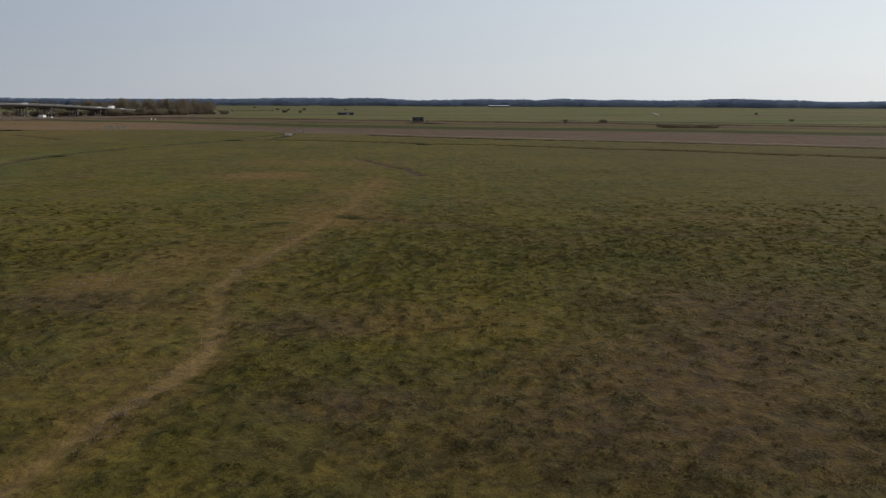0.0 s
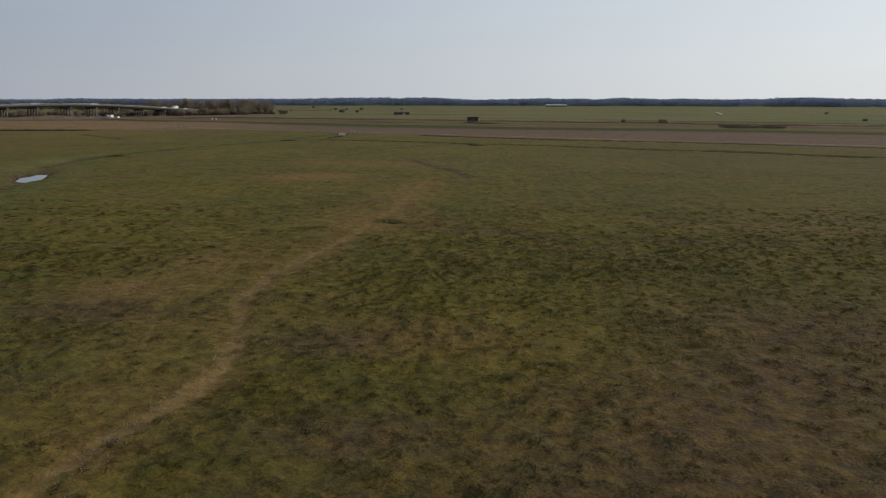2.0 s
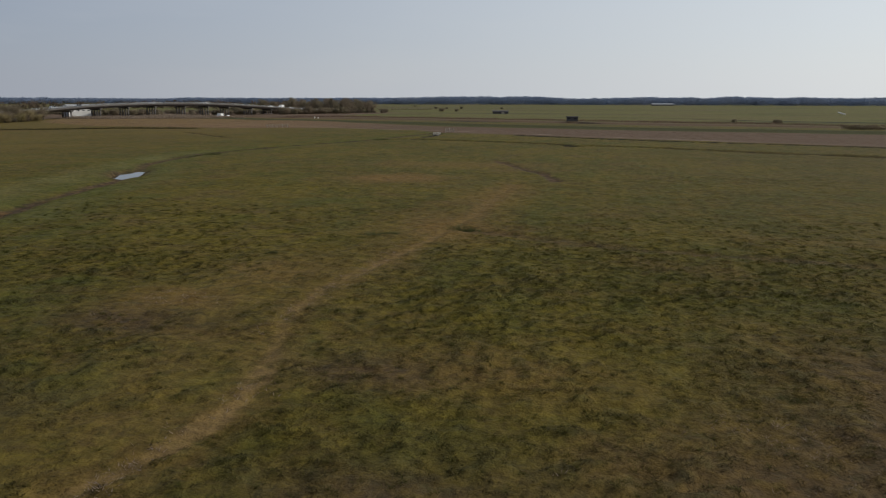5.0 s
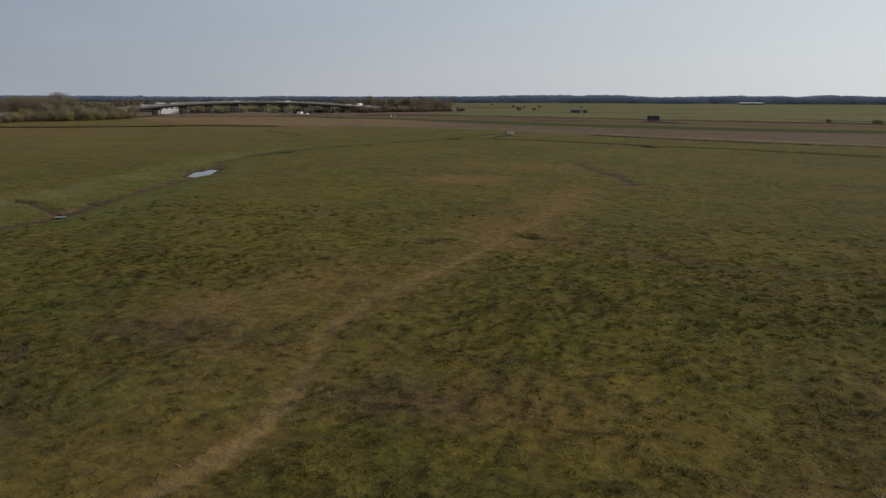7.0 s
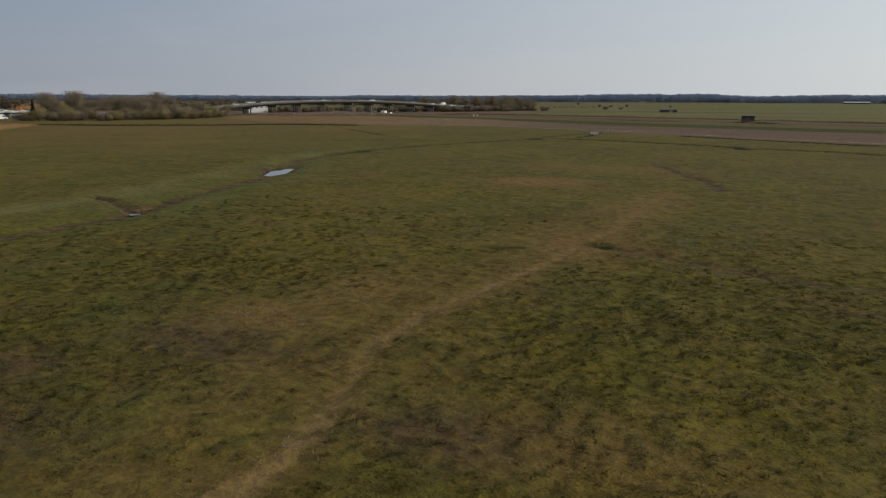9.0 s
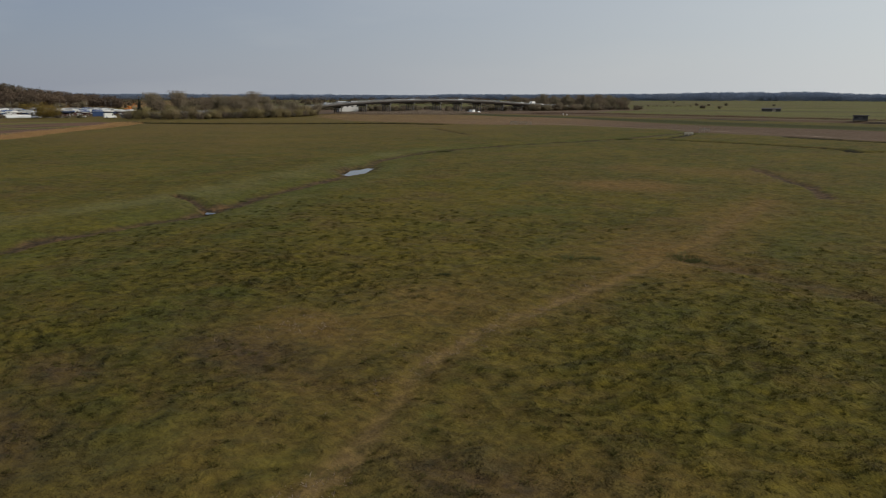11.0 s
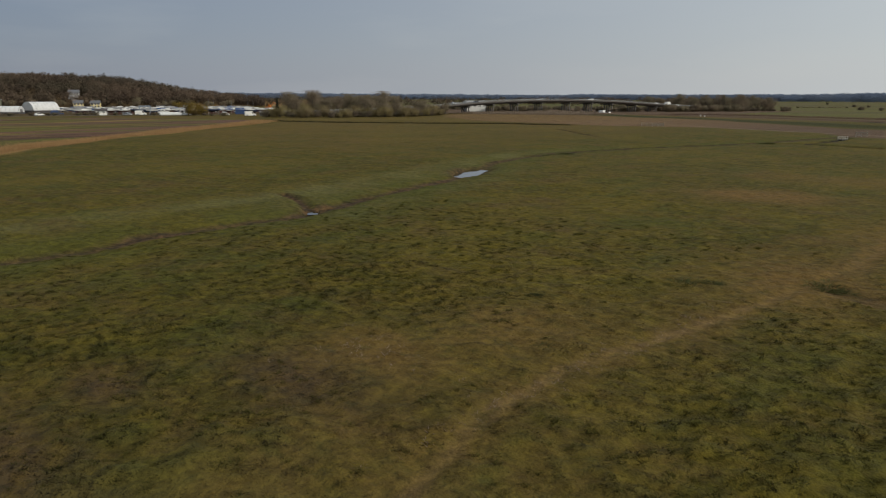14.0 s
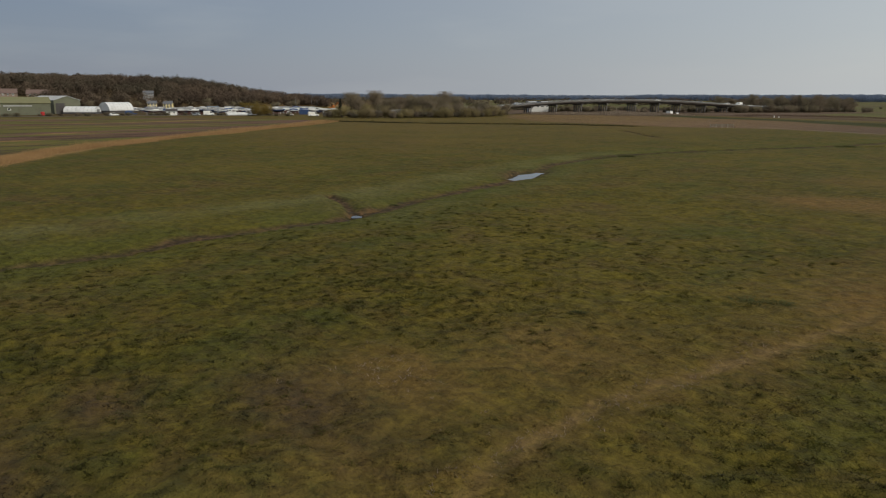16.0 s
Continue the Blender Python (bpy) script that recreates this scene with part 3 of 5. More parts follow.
# far woods: the haze of distance is put into this blue-grey base colour
M_FAR_WOOD_HAZED = wood_material("distant_wood_hazed", (0.145, 0.185, 0.262), (0.165, 0.203, 0.28), (0.17, 0.2, 0.26), 0.5, 0.25)
M_HILL_WOOD = wood_material("bare_hill_wood", (0.095, 0.07, 0.055), (0.165, 0.12, 0.085), (0.095, 0.082, 0.058), 0.4, 0.6)

M_BARK = plain("bark", (0.09, 0.075, 0.06), 0.9, grain=6)
M_CONCRETE = plain("weathered_concrete", (0.14, 0.128, 0.12), 0.85, grain=1.5, stain=0.25)
M_CONCRETE_DARK = plain("stained_concrete", (0.12, 0.11, 0.1), 0.85, grain=1.5, stain=0.25)
M_ASPHALT = plain("asphalt", (0.055, 0.055, 0.057), 0.9, grain=5)
M_STEEL = plain("galvanised_steel", (0.32, 0.33, 0.34), 0.5, 0.6, grain=4)
M_WHITE = plain("white_paint", (0.78, 0.77, 0.74), 0.5, vary=0.08, grain=2)
M_CREAM = plain("cream_render", (0.7, 0.58, 0.28), 0.8, vary=0.1, grain=2)
M_GREY_WALL = plain("grey_cladding", (0.36, 0.36, 0.37), 0.7, vary=0.1, grain=2)
M_BARN = plain("green_sheet_metal", (0.122, 0.125, 0.085), 0.6, vary=0.12, grain=0.8)
M_BARN_ROOF = plain("lichen_green_roof", (0.175, 0.165, 0.08), 0.75, vary=0.18, grain=0.8)
M_PALE_ROOF = plain("pale_sheet_roof", (0.400, 0.400, 0.400), 0.55, vary=0.1, grain=0.8)
M_TUNNEL = plain("white_polythene", (0.607, 0.607, 0.607), 0.45, vary=0.06, grain=1.0)
M_SLATE = plain("slate", (0.12, 0.12, 0.13), 0.6, grain=1.5)
M_TILE = plain("red_brown_tiles", (0.15, 0.10, 0.085), 0.8, grain=1.5)
M_BRICK = plain("old_brick", (0.26, 0.19, 0.15), 0.85, grain=1.5)
M_PANE = plain("dark_window_glass", (0.03, 0.035, 0.04), 0.12, vary=0.2, spec=0.6, bump=0.0)
M_TIMBER = plain("pale_weathered_timber", (0.33, 0.29, 0.23), 0.85, grain=4)
M_RAIL = plain("bleached_rails", (0.36, 0.34, 0.3), 0.8, grain=4)
M_TIMBER_DARK = plain("dark_tarred_boards", (0.070, 0.064, 0.064), 0.8, grain=4)
M_TYRE = plain("tyre_rubber", (0.02, 0.02, 0.02), 0.85)
M_HULL = plain("white_gelcoat", (0.6, 0.6, 0.59), 0.3, vary=0.3, spec=0.5, bump=0.0)
M_HULL_BLUE = plain("blue_gelcoat", (0.04, 0.06, 0.13), 0.35, vary=0.15, spec=0.5, bump=0.0)
M_HULL_RED = plain("antifoul_red", (0.10, 0.045, 0.04), 0.7, vary=0.2)
M_COVER = plain("blue_boat_cover", (0.035, 0.065, 0.15), 0.8, vary=0.15)
M_COVER_GREY = plain("grey_boat_cover", (0.2, 0.2, 0.2), 0.8, vary=0.12)
M_ORANGE = plain("orange_paint", (0.5, 0.16, 0.03), 0.6)
M_HOIST = plain("pale_blue_steel", (0.22, 0.27, 0.34), 0.5, grain=3)
M_RED = plain("red_paint", (0.4, 0.03, 0.03), 0.5)
M_SILVER = plain("silver_car_paint", (0.42, 0.43, 0.45), 0.3, 0.3, vary=0.06, spec=0.5, bump=0.0)
M_DARK_CAR = plain("dark_car_paint", (0.04, 0.045, 0.06), 0.3, 0.1, vary=0.1, spec=0.5, bump=0.0)

n = Nodes("still_water", 0.06, 0, 0.5)
n.bump(n.noise(1.5, 2), 0.06, 0.02)
M_WATER = n.colour(n.mix(n.noise(0.4, 3), (0.02, 0.018, 0.014), (0.035, 0.03, 0.02)))

# ---- mesh helpers ----
class Shape:
    """Corners and faces of one mesh, gathered piece by piece."""

    def __init__(self):
        self.v, self.f = [], []

    def faces(self, corners, faces):
        base = len(self.v)
        self.v += [tuple(c) for c in corners]
        self.f += [tuple(base + i for i in face) for face in faces]
        return self

    def box(self, x, y, z, sx, sy, sz, turn=0.0, edge=0.0):
        """A box that stands on z, with chamfered upper edges."""
        e = min(edge, sx / 3, sy / 3, sz / 3)
        c, s = math.cos(turn), math.sin(turn)
        rings = [(sx / 2, sy / 2, 0), (sx / 2, sy / 2, sz - e), (sx / 2 - e, sy / 2 - e, sz)] if e else [(sx / 2, sy / 2, 0), (sx / 2, sy / 2, sz)]
        pts = [(x + u * a * c - w * b * s, y + u * a * s + w * b * c, z + h) for a, b, h in rings for u, w in ((-1, -1), (1, -1), (1, 1), (-1, 1))]
        quads = [(4 * k + i, 4 * k + (i + 1) % 4, 4 * k + 4 + (i + 1) % 4, 4 * k + 4 + i) for k in range(len(rings) - 1) for i in range(4)]
        top = 4 * (len(rings) - 1)
        return self.faces(pts, quads + [(3, 2, 1, 0), (top, top + 1, top + 2, top + 3)])

    def loft(self, rings, closed=True, caps=True):
        k = len(rings[0])
        pts = [p for ring in rings for p in ring]
        quads = [(r * k + i, r * k + (i + 1) % k, (r + 1) * k + (i + 1) % k, (r + 1) * k + i)
                 for r in range(len(rings) - 1) for i in range(k if closed else k - 1)]
        if caps:
            quads += [tuple(reversed(range(k))), tuple(range((len(rings) - 1) * k, len(rings) * k))]
        return self.faces(pts, quads)

    def tube(self, pts, radii, sides=6):
        rings = []
        for i, p in enumerate(pts):
            a, b = Vector(pts[max(i - 1, 0)]), Vector(pts[min(i + 1, len(pts) - 1)])
            q = (b - a).to_track_quat("Z", "Y")
            rings.append([Vector(p) + q @ Vector((radii[i] * math.cos(2 * math.pi * k / sides), radii[i] * math.sin(2 * math.pi * k / sides), 0)) for k in range(sides)])
        return self.loft(rings)

    def prism(self, outline, y0, y1):
        """An outline in x and z, drawn out along y."""
        k = len(outline)
        pts = [(x, y0, z) for x, z in outline] + [(x, y1, z) for x, z in outline]
        return self.faces(pts, [tuple(range(k)), tuple(range(2 * k - 1, k - 1, -1))] + [(i, k + i, k + (i + 1) % k, (i + 1) % k) for i in range(k)])

    def mesh(self, name, mat, round_off=False):
        me = bpy.data.meshes.new(name)
        me.from_pydata(self.v, [], self.f)
        me.materials.append(mat)
        bm = bmesh.new()
        bm.from_mesh(me)
        bmesh.ops.recalc_face_normals(bm, faces=bm.faces)
        bm.to_mesh(me)
        bm.free()
        if round_off:
            me.shade_smooth()
        return me


def part(name, shape, mat, parent, label="", round_off=False):
    ob = new(name, shape.mesh(name, mat, round_off))
    ob.parent = parent
    return tagged(ob, label)


def thing(name, m, label, category, group=""):
    ob = new(name)
    ob.matrix_basis = m
    return tagged(ob, label, category, group)


def raw_mesh(name, verts, faces, mat, attrs=None):
    """One mesh from arrays."""
    me = bpy.data.meshes.new(name)
    verts, faces = np.asarray(verts, np.float32), np.asarray(faces, np.int32)
    k = faces.shape[1]
    me.vertices.add(len(verts))
    me.vertices.foreach_set("co", verts.ravel())
    me.loops.add(faces.size)
    me.loops.foreach_set("vertex_index", faces.ravel())
    me.polygons.add(len(faces))
    me.polygons.foreach_set("loop_start", np.arange(0, faces.size, k, dtype=np.int32))
    for key, values in (attrs or {}).items():
        values = np.asarray(values, np.float32)
        if values.ndim == 2:
            me.attributes.new(key, "FLOAT_VECTOR", "POINT").data.foreach_set("vector", values.ravel())
        else:
            me.attributes.new(key, "FLOAT", "POINT").data.foreach_set("value", values)
    me.materials.append(mat)
    me.update(calc_edges=True)
    return me


def gz(x, y):
    return float(land(np.array([float(x)]), np.array([float(y)]))[0])


# ---- ground ----
def steps(*runs):
    out = [np.arange(a, b, s) for a, b, s in runs]
    return np.concatenate(out + [[runs[-1][1]]])


gx = steps((-4900, -1000, 195), (-1000, -480, 20), (-480, -300, 6), (-300, -80, 2.2), (-80, -33, 0.5), (-33, 15, 0.25), (15, 30, 0.5), (30, 130, 1.6), (130, 400, 4.5), (400, 1200, 50), (1200, 4900, 185))
gy = steps((-1500, -40, 146), (-40, 12, 4), (12, 64, 0.25), (64, 108, 0.5), (108, 280, 1.3), (280, 460, 2.5), (460, 720, 6), (720, 900, 15), (900, 2400, 75), (2400, 4900, 250))
px_, py_ = (a.ravel() for a in np.meshgrid(gx, gy))
kx, ky = len(gx), len(gy)
corner = (np.arange(ky - 1)[:, None] * kx + np.arange(kx - 1)[None]).ravel()
ground_me = raw_mesh("ground", np.stack([px_, py_, land(px_, py_)], -1), np.stack([corner, corner + 1, corner + kx + 1, corner + kx], -1), M_TURF, marks(px_, py_))
ground_me.shade_smooth()
tagged(new("ground", ground_me), "flat grazing marsh of olive and brown turf with a worn trail", "ground", kind="structure")

# ---- water ----
for cx, cy, rx, ry, turn in POOLS:
    s = Shape()
    ring = [(1.35 * rx * math.cos(a), 1.9 * ry * math.sin(a)) for a in np.linspace(0, 2 * math.pi, 25)[:-1]]
    s.faces([(cx + u * math.cos(turn) - w * math.sin(turn), cy + u * math.sin(turn) + w * math.cos(turn), 0) for u, w in ring], [tuple(range(24))])
    ob = new("water", s.mesh("water", M_WATER))
    ob.location.z = POOL_LEVEL
    tagged(ob, "shallow still pool in the muddy creek reflecting pale sky", "pool", kind="structure")
s = Shape()
ring = []
for (ax, ay), (bx, by) in zip(RIVER[:-1], RIVER[1:]):
    d = Vector((by - ay, ax - bx)).normalized() * 11
    ring.append(((ax + d.x, ay + d.y, -0.75), (ax - d.x, ay - d.y, -0.75)))
s.loft(ring, closed=False, caps=False)
tagged(new("river", s.mesh("river", M_WATER)), "narrow tidal river between low banks", "river", kind="structure")

# ---- turf of blades near the way ----
rng = np.random.default_rng(7)


def blades(name, x, y, height, width, count, mat, label, category, lean=0.35, spread=0.1, keep_marks=True):
    """Tufts of tapering blades, all in one mesh."""
    x, y, height, width = (np.repeat(a, count) for a in (x, y, height, width))
    k = len(x)
    a, r = rng.uniform(0, 2 * math.pi, k), rng.uniform(0, 1, k) * spread * (0.3 + height)
    bx, by = x + r * np.cos(a), y + r * np.sin(a)
    face, tip, h = rng.uniform(0, 2 * math.pi, k), rng.uniform(0, 2 * math.pi, k), height * rng.uniform(0.55, 1.15, k)
    z = land(bx, by) - 0.02
    dx, dy = 0.5 * width * np.cos(face), 0.5 * width * np.sin(face)
    tx, ty = bx + lean * h * np.cos(tip) + 0.4 * (bx - x), by + lean * h * np.sin(tip) + 0.4 * (by - y)
    v = np.stack([bx - dx, by - dy, z, bx + dx, by + dy, z, tx, ty, z + h], -1).reshape(-1, 3)
    at = {key: np.repeat(m, 3) for key, m in marks(bx, by).items() if key in MEADOW_KEYS} if keep_marks else None
    return tagged(new(name, raw_mesh(name, v, np.arange(3 * k).reshape(-1, 3), mat, at)), label, category, kind="stuff")


MEADOW_KEYS = ("moss", "deep", "tan", "ditch", "umber", "trail", "dry", "mud", "pale", "reed", "track", "brown", "levee", "shore", "far", "rush")
k = 150000
az, far_off = rng.uniform(radians(-85), radians(62), k), 9.5 + 82 * rng.uniform(0, 1, k) ** 1.2
tx, ty = 1.5 + far_off * np.sin(az), 5 + far_off * np.cos(az)
kinds = marks(tx, ty)
keep = (rng.uniform(0, 1, k) > 0.75 * kinds["trail"] + 0.9 * (kinds["mud"] > 0.5)) & (rng.uniform(0, 1, k) < 0.45 + 0.55 * smooth(fbm(tx, ty, 2.2, 61), 0.35, 0.6) + kinds["rush"])
tx, ty, far_off = tx[keep], ty[keep], far_off[keep]
rush = kinds["rush"][keep]
tall = (1 - 0.75 * smooth(far_off, 45, 90)) * 0.62 * (0.05 + 0.07 * rng.uniform(0, 1, len(tx)) + 0.08 * smooth(fbm(tx, ty, 1.6, 62), 0.45, 0.75) + 0.09 * rush) * (1 - 0.4 * kinds["dry"][keep])
blades("marsh_grass", tx, ty, tall, 0.018 + 0.0011 * far_off, 5, M_BLADE, "short rough marsh grass in olive tufts", "grass", 0.9, 0.75)

def along_line(pts, count, wide):
    runs = np.array([math.dist(a, b) for a, b in zip(pts[:-1], pts[1:])])
    at = np.minimum(np.searchsorted(np.cumsum(runs), rng.uniform(0, runs.sum(), count)), len(runs) - 1)
    p, f = np.array(pts), rng.uniform(0, 1, (count, 1))
    return (p[at] * (1 - f) + p[at + 1] * f + rng.normal(0, wide, (count, 2))).T


# dark blades thicken the ditch lines; along REED_DITCH they stand for bank shadow
banks = [along_line(DITCH_EAST, 3200, 0.4), along_line(DITCH_EAST_FAR[:8], 2600, 0.5), along_line(DITCH_WEST, 5200, 0.7), along_line(DITCH_STUB, 120, 0.4), along_line(REED_DITCH[:9], 3600, 0.5)]
bank_x, bank_y = np.concatenate(banks, 1)
blades("ditch_rushes", bank_x, bank_y, rng.uniform(0.5, 0.95, len(bank_x)) * np.concatenate([np.full(len(b[0]), q) for b, q in zip(banks, (0.35, 0.5, 1.7, 0.3, 0.5))]), np.full(len(bank_x), 0.15), 5, M_DITCH_RUSH,
       "dark rushes along the marsh ditches, partly standing for bank shadow", "rushes", 0.2, 0.5, False)

# soft tufts of sedge, one in most cells of a loose grid, closest where the ground is dark
cells = np.stack(np.meshgrid(np.arange(-48, 42, 0.5), np.arange(13, 72, 0.5)), -1).reshape(-1, 2)
tx, ty = (cells + rng.uniform(-0.24, 0.24, cells.shape)).T
kinds = marks(tx, ty)
grow = 0.14 + 0.8 * kinds["area"] - 0.35 * kinds["dry"] + 0.3 * (fbm(tx, ty, 2.2, 63) - 0.5)
keep = (rng.uniform(0, 1, len(tx)) < grow) & (kinds["trail"] < 0.2) & (kinds["mud"] < 0.3)
tx, ty = tx[keep], ty[keep]
off = np.hypot(tx - 1.5, ty - 10)
blades("sedge_tufts", tx, ty, rng.uniform(0.06, 0.15, len(tx)), 0.018 + 0.0007 * off, 34, M_TUFT, "dark green leafy sedge tufts scattered in the turf", "sedge", 1.0, 0.5)

# bleached dry stalks on the bare places
dry_x, dry_y = [], []
for cx, cy, rx, ry, count in ((-18.6, 37.4, 1.6, 1.0, 60), (-19.6, 38.6, 1.2, 1.2, 30), (-10.2, 21.6, 0.25, 1.6, 90), (-9.6, 27.6, 0.4, 0.8, 40), (-12.1, 38.5, 0.3, 3.5, 110), (-11.2, 47, 0.3, 3.5, 60), (9.5, 26.5, 2.5, 1.2, 60), (7.2, 28.5, 1.2, 0.5, 40), (12, 28, 2, 1.5, 40)):
    dry_x.append(rng.normal(cx, rx, count))
    dry_y.append(rng.normal(cy, ry, count))
dry_x, dry_y = np.concatenate(dry_x), np.concatenate(dry_y)
blades("dry_stalks", dry_x, dry_y, rng.uniform(0.05, 0.14, len(dry_x)), np.full(len(dry_x), 0.04), 4, M_REED_PALE, "bleached dry stalks lying on the bare turf", "dry grass", 1.2, 0.5, False)

# low tussocks that stand out from the turf
def tussock_mesh(seed, mat):
    r = random.Random(seed)
    s = Shape()
    for _ in range(420):
        a, q = r.uniform(0, 6.283), r.uniform(0, 1) ** 0.6
        x, y, h, w, f = q * math.cos(a), q * math.sin(a), (1 - 0.6 * q * q) * r.uniform(0.6, 1.0), r.uniform(0.015, 0.035), r.uniform(0, 6.283)
        ox, oy = 0.35 * x + r.uniform(-0.15, 0.15), 0.35 * y + r.uniform(-0.15, 0.15)
        s.faces([(x - w * math.cos(f), y - w * math.sin(f), -0.05), (x + w * math.cos(f), y + w * math.sin(f), -0.05), (x + ox, y + oy, h)], [(0, 1, 2)])
    return s.mesh("tussock", mat)


tussocks = [tussock_mesh(i, M_RUSH) for i in range(3)]
for i, (x, y, wide, high) in enumerate(((-8.6, 61.9, 1.5, 0.6), (-7.4, 61.2, 0.8, 0.35), (-14.2, 57.0, 1.3, 0.5), (-14.9, 56.0, 0.8, 0.35), (-13.3, 57.9, 0.8, 0.35), (2.9, 36, 0.6, 0.2),
                                        (-9.6, 29.2, 0.35, 0.3), (8.9, 31.2, 0.45, 0.35), (-18.8, 48.9, 0.4, 0.4), (-14.2, 43.3, 0.6, 0.3), (-70.6, 130.6, 1.7, 0.9), (-72.6, 128.4, 1.2, 0.6), (-54.8, 188.5, 2.2, 1.0), (-54, 65.5, 0.8, 0.4))):
    ob = new("tussock", tussocks[i % 3])
    ob.matrix_basis = Matrix.LocRotScale((x, y, gz(x, y) - 0.04), Euler((0, 0, 1.7 * i)), (wide, wide, 0.55 * high))
    tagged(ob, "dark grey-green rush tussock standing in the turf", "tussock", "rush tussocks")


# ---- reeds ----
def reed_stand(name, outline, amount, low, high, wide, mat, label, seed, gap=None, lean=0.25):
    xs, ys = np.array(outline).T
    r = np.random.default_rng(seed)
    x, y = r.uniform(xs.min(), xs.max(), amount), r.uniform(ys.min(), ys.max(), amount)
    keep = inside(x, y, outline) + 5 * (fbm(x, y, 16, seed) - 0.5) > 0
    if gap is not None:
        keep &= line_gap(x, y, gap[0]) > gap[1]
    x, y = x[keep], y[keep]
    return blades(name, x, y, r.uniform(low, high, len(x)) * (0.6 + 0.8 * fbm(x, y, 11, seed + 1)), np.full(len(x), wide), 4, mat, label, "reeds", lean, 1.6, False)


EAST = [p for p in REEDS if p[0] < 150]
reed_stand("reed_bed", EAST, 90000, 0.04, 0.09, 0.2, M_REED, "flat bed of dead pinkish brown reeds along the river bank", 71, (TRACK, 3.0), 0.9)
FRINGE = [(x, y) for x, y in BROWN_EDGE[1:]] + [(x - 5.0, y - 5.0) for x, y in reversed(BROWN_EDGE[1:])]
reed_stand("reed_fringe", FRINGE, 170000, 0.5, 1.0, 0.075, M_REED_TAN, "tall tan reed fringe at the edge of the marsh", 72)
SHORE = [(-250, 436), (-178, 444), (-124, 428), (-66, 408), (-20, 393), (36, 362), (85, 350), (142, 332), (260, 285), (262, 296), (142, 343), (85, 361), (36, 374), (-20, 404), (-66, 420), (-124, 440), (-178, 456)]
reed_stand("river_reeds", SHORE, 60000, 0.6, 1.3, 0.2, M_REED, "brown reeds lining the far river bank", 73)
UNDER_BRIDGE = [(-290, 350), (-262, 352), (-215, 385), (-205, 396), (-262, 420), (-284, 402)]
reed_stand("bank_reeds", UNDER_BRIDGE, 22000, 0.7, 1.5, 0.2, M_REED_PALE, "pale dead reeds beside the bridge piers", 74)


# ---- trees ----
def tree(name, seed, high, wide, twigs, twig, crown_mat, label, category, fir=False, poplar=False, low=0.22):
    """Tapered trunk with limbs, and a crown of many small twig clumps with gaps between the limbs."""
    r = random.Random(seed)
    top = thing(name, Matrix.Identity(4), label, category)
    s = Shape()
    lean = r.uniform(-0.05, 0.05) * high
    s.tube([(0, 0, -0.2), (0.2 * lean, 0, 0.3 * high), (lean, 0, 0.62 * high), (lean, 0.02 * high, 0.92 * high)], [0.028 * high, 0.02 * high, 0.012 * high, 0.003 * high], 7)
    ends = [((lean, 0, 0.9 * high), 0.4)]
    for i in range(5 if fir else 13):
        a, h = i * 2.4 + r.uniform(-0.4, 0.4), r.uniform(low, 0.75) * high
        out = wide * r.uniform(0.5, 0.95) * (0.35 if poplar else 1) * (1 - 0.45 * max(0, h / high - 0.4))
        rise = r.uniform(0.12, 0.34) * high
        mid = (0.5 * out * math.cos(a) + 0.3 * lean, 0.5 * out * math.sin(a), h + 0.4 * rise)
        end = (out * math.cos(a) + 0.5 * lean, out * math.sin(a), min(h + rise, 0.97 * high))
        s.tube([(0.3 * lean, 0, h - 0.03 * high), mid, end], [0.011 * high, 0.007 * high, 0.002 * high], 5)
        ends += [(mid, 0.7), (end, 1.0)]
    part("trunk", s, M_BARK, top, round_off=True)
    s = Shape()
    for _ in range(twigs):
        if fir:
            h = r.uniform(0.12, 1.0)
            q, a = wide * (1.02 - h) * r.uniform(0.2, 1.0), r.uniform(0, 6.283)
            c = Vector((q * math.cos(a), q * math.sin(a), h * high - 0.15 * q))
        else:
            (ex, ey, ez), size = r.choice(ends)
            q = 0.30 * wide * size * (0.6 if poplar else 1)
            c = Vector((ex + r.gauss(0, q), ey + r.gauss(0, q), ez + r.gauss(0, 0.085 * high)))
            if c.z < 0.08 * high or c.z > 1.04 * high:
                continue
        q = Euler((r.uniform(-0.8, 0.8), r.uniform(-0.8, 0.8), r.uniform(0, 6.283))).to_quaternion()
        l, w = twig * r.uniform(0.6, 1.4), twig * r.uniform(0.12, 0.3)
        s.faces([c + q @ Vector(p) for p in ((-w, 0, -0.4 * l), (w, 0.1 * l, -0.3 * l), (0.5 * w, 0, 0.7 * l), (-1.2 * w, 0.2 * l, 0.3 * l))], [(0, 1, 2), (0, 2, 3)])
    part("crown", s, crown_mat, top)
    return top


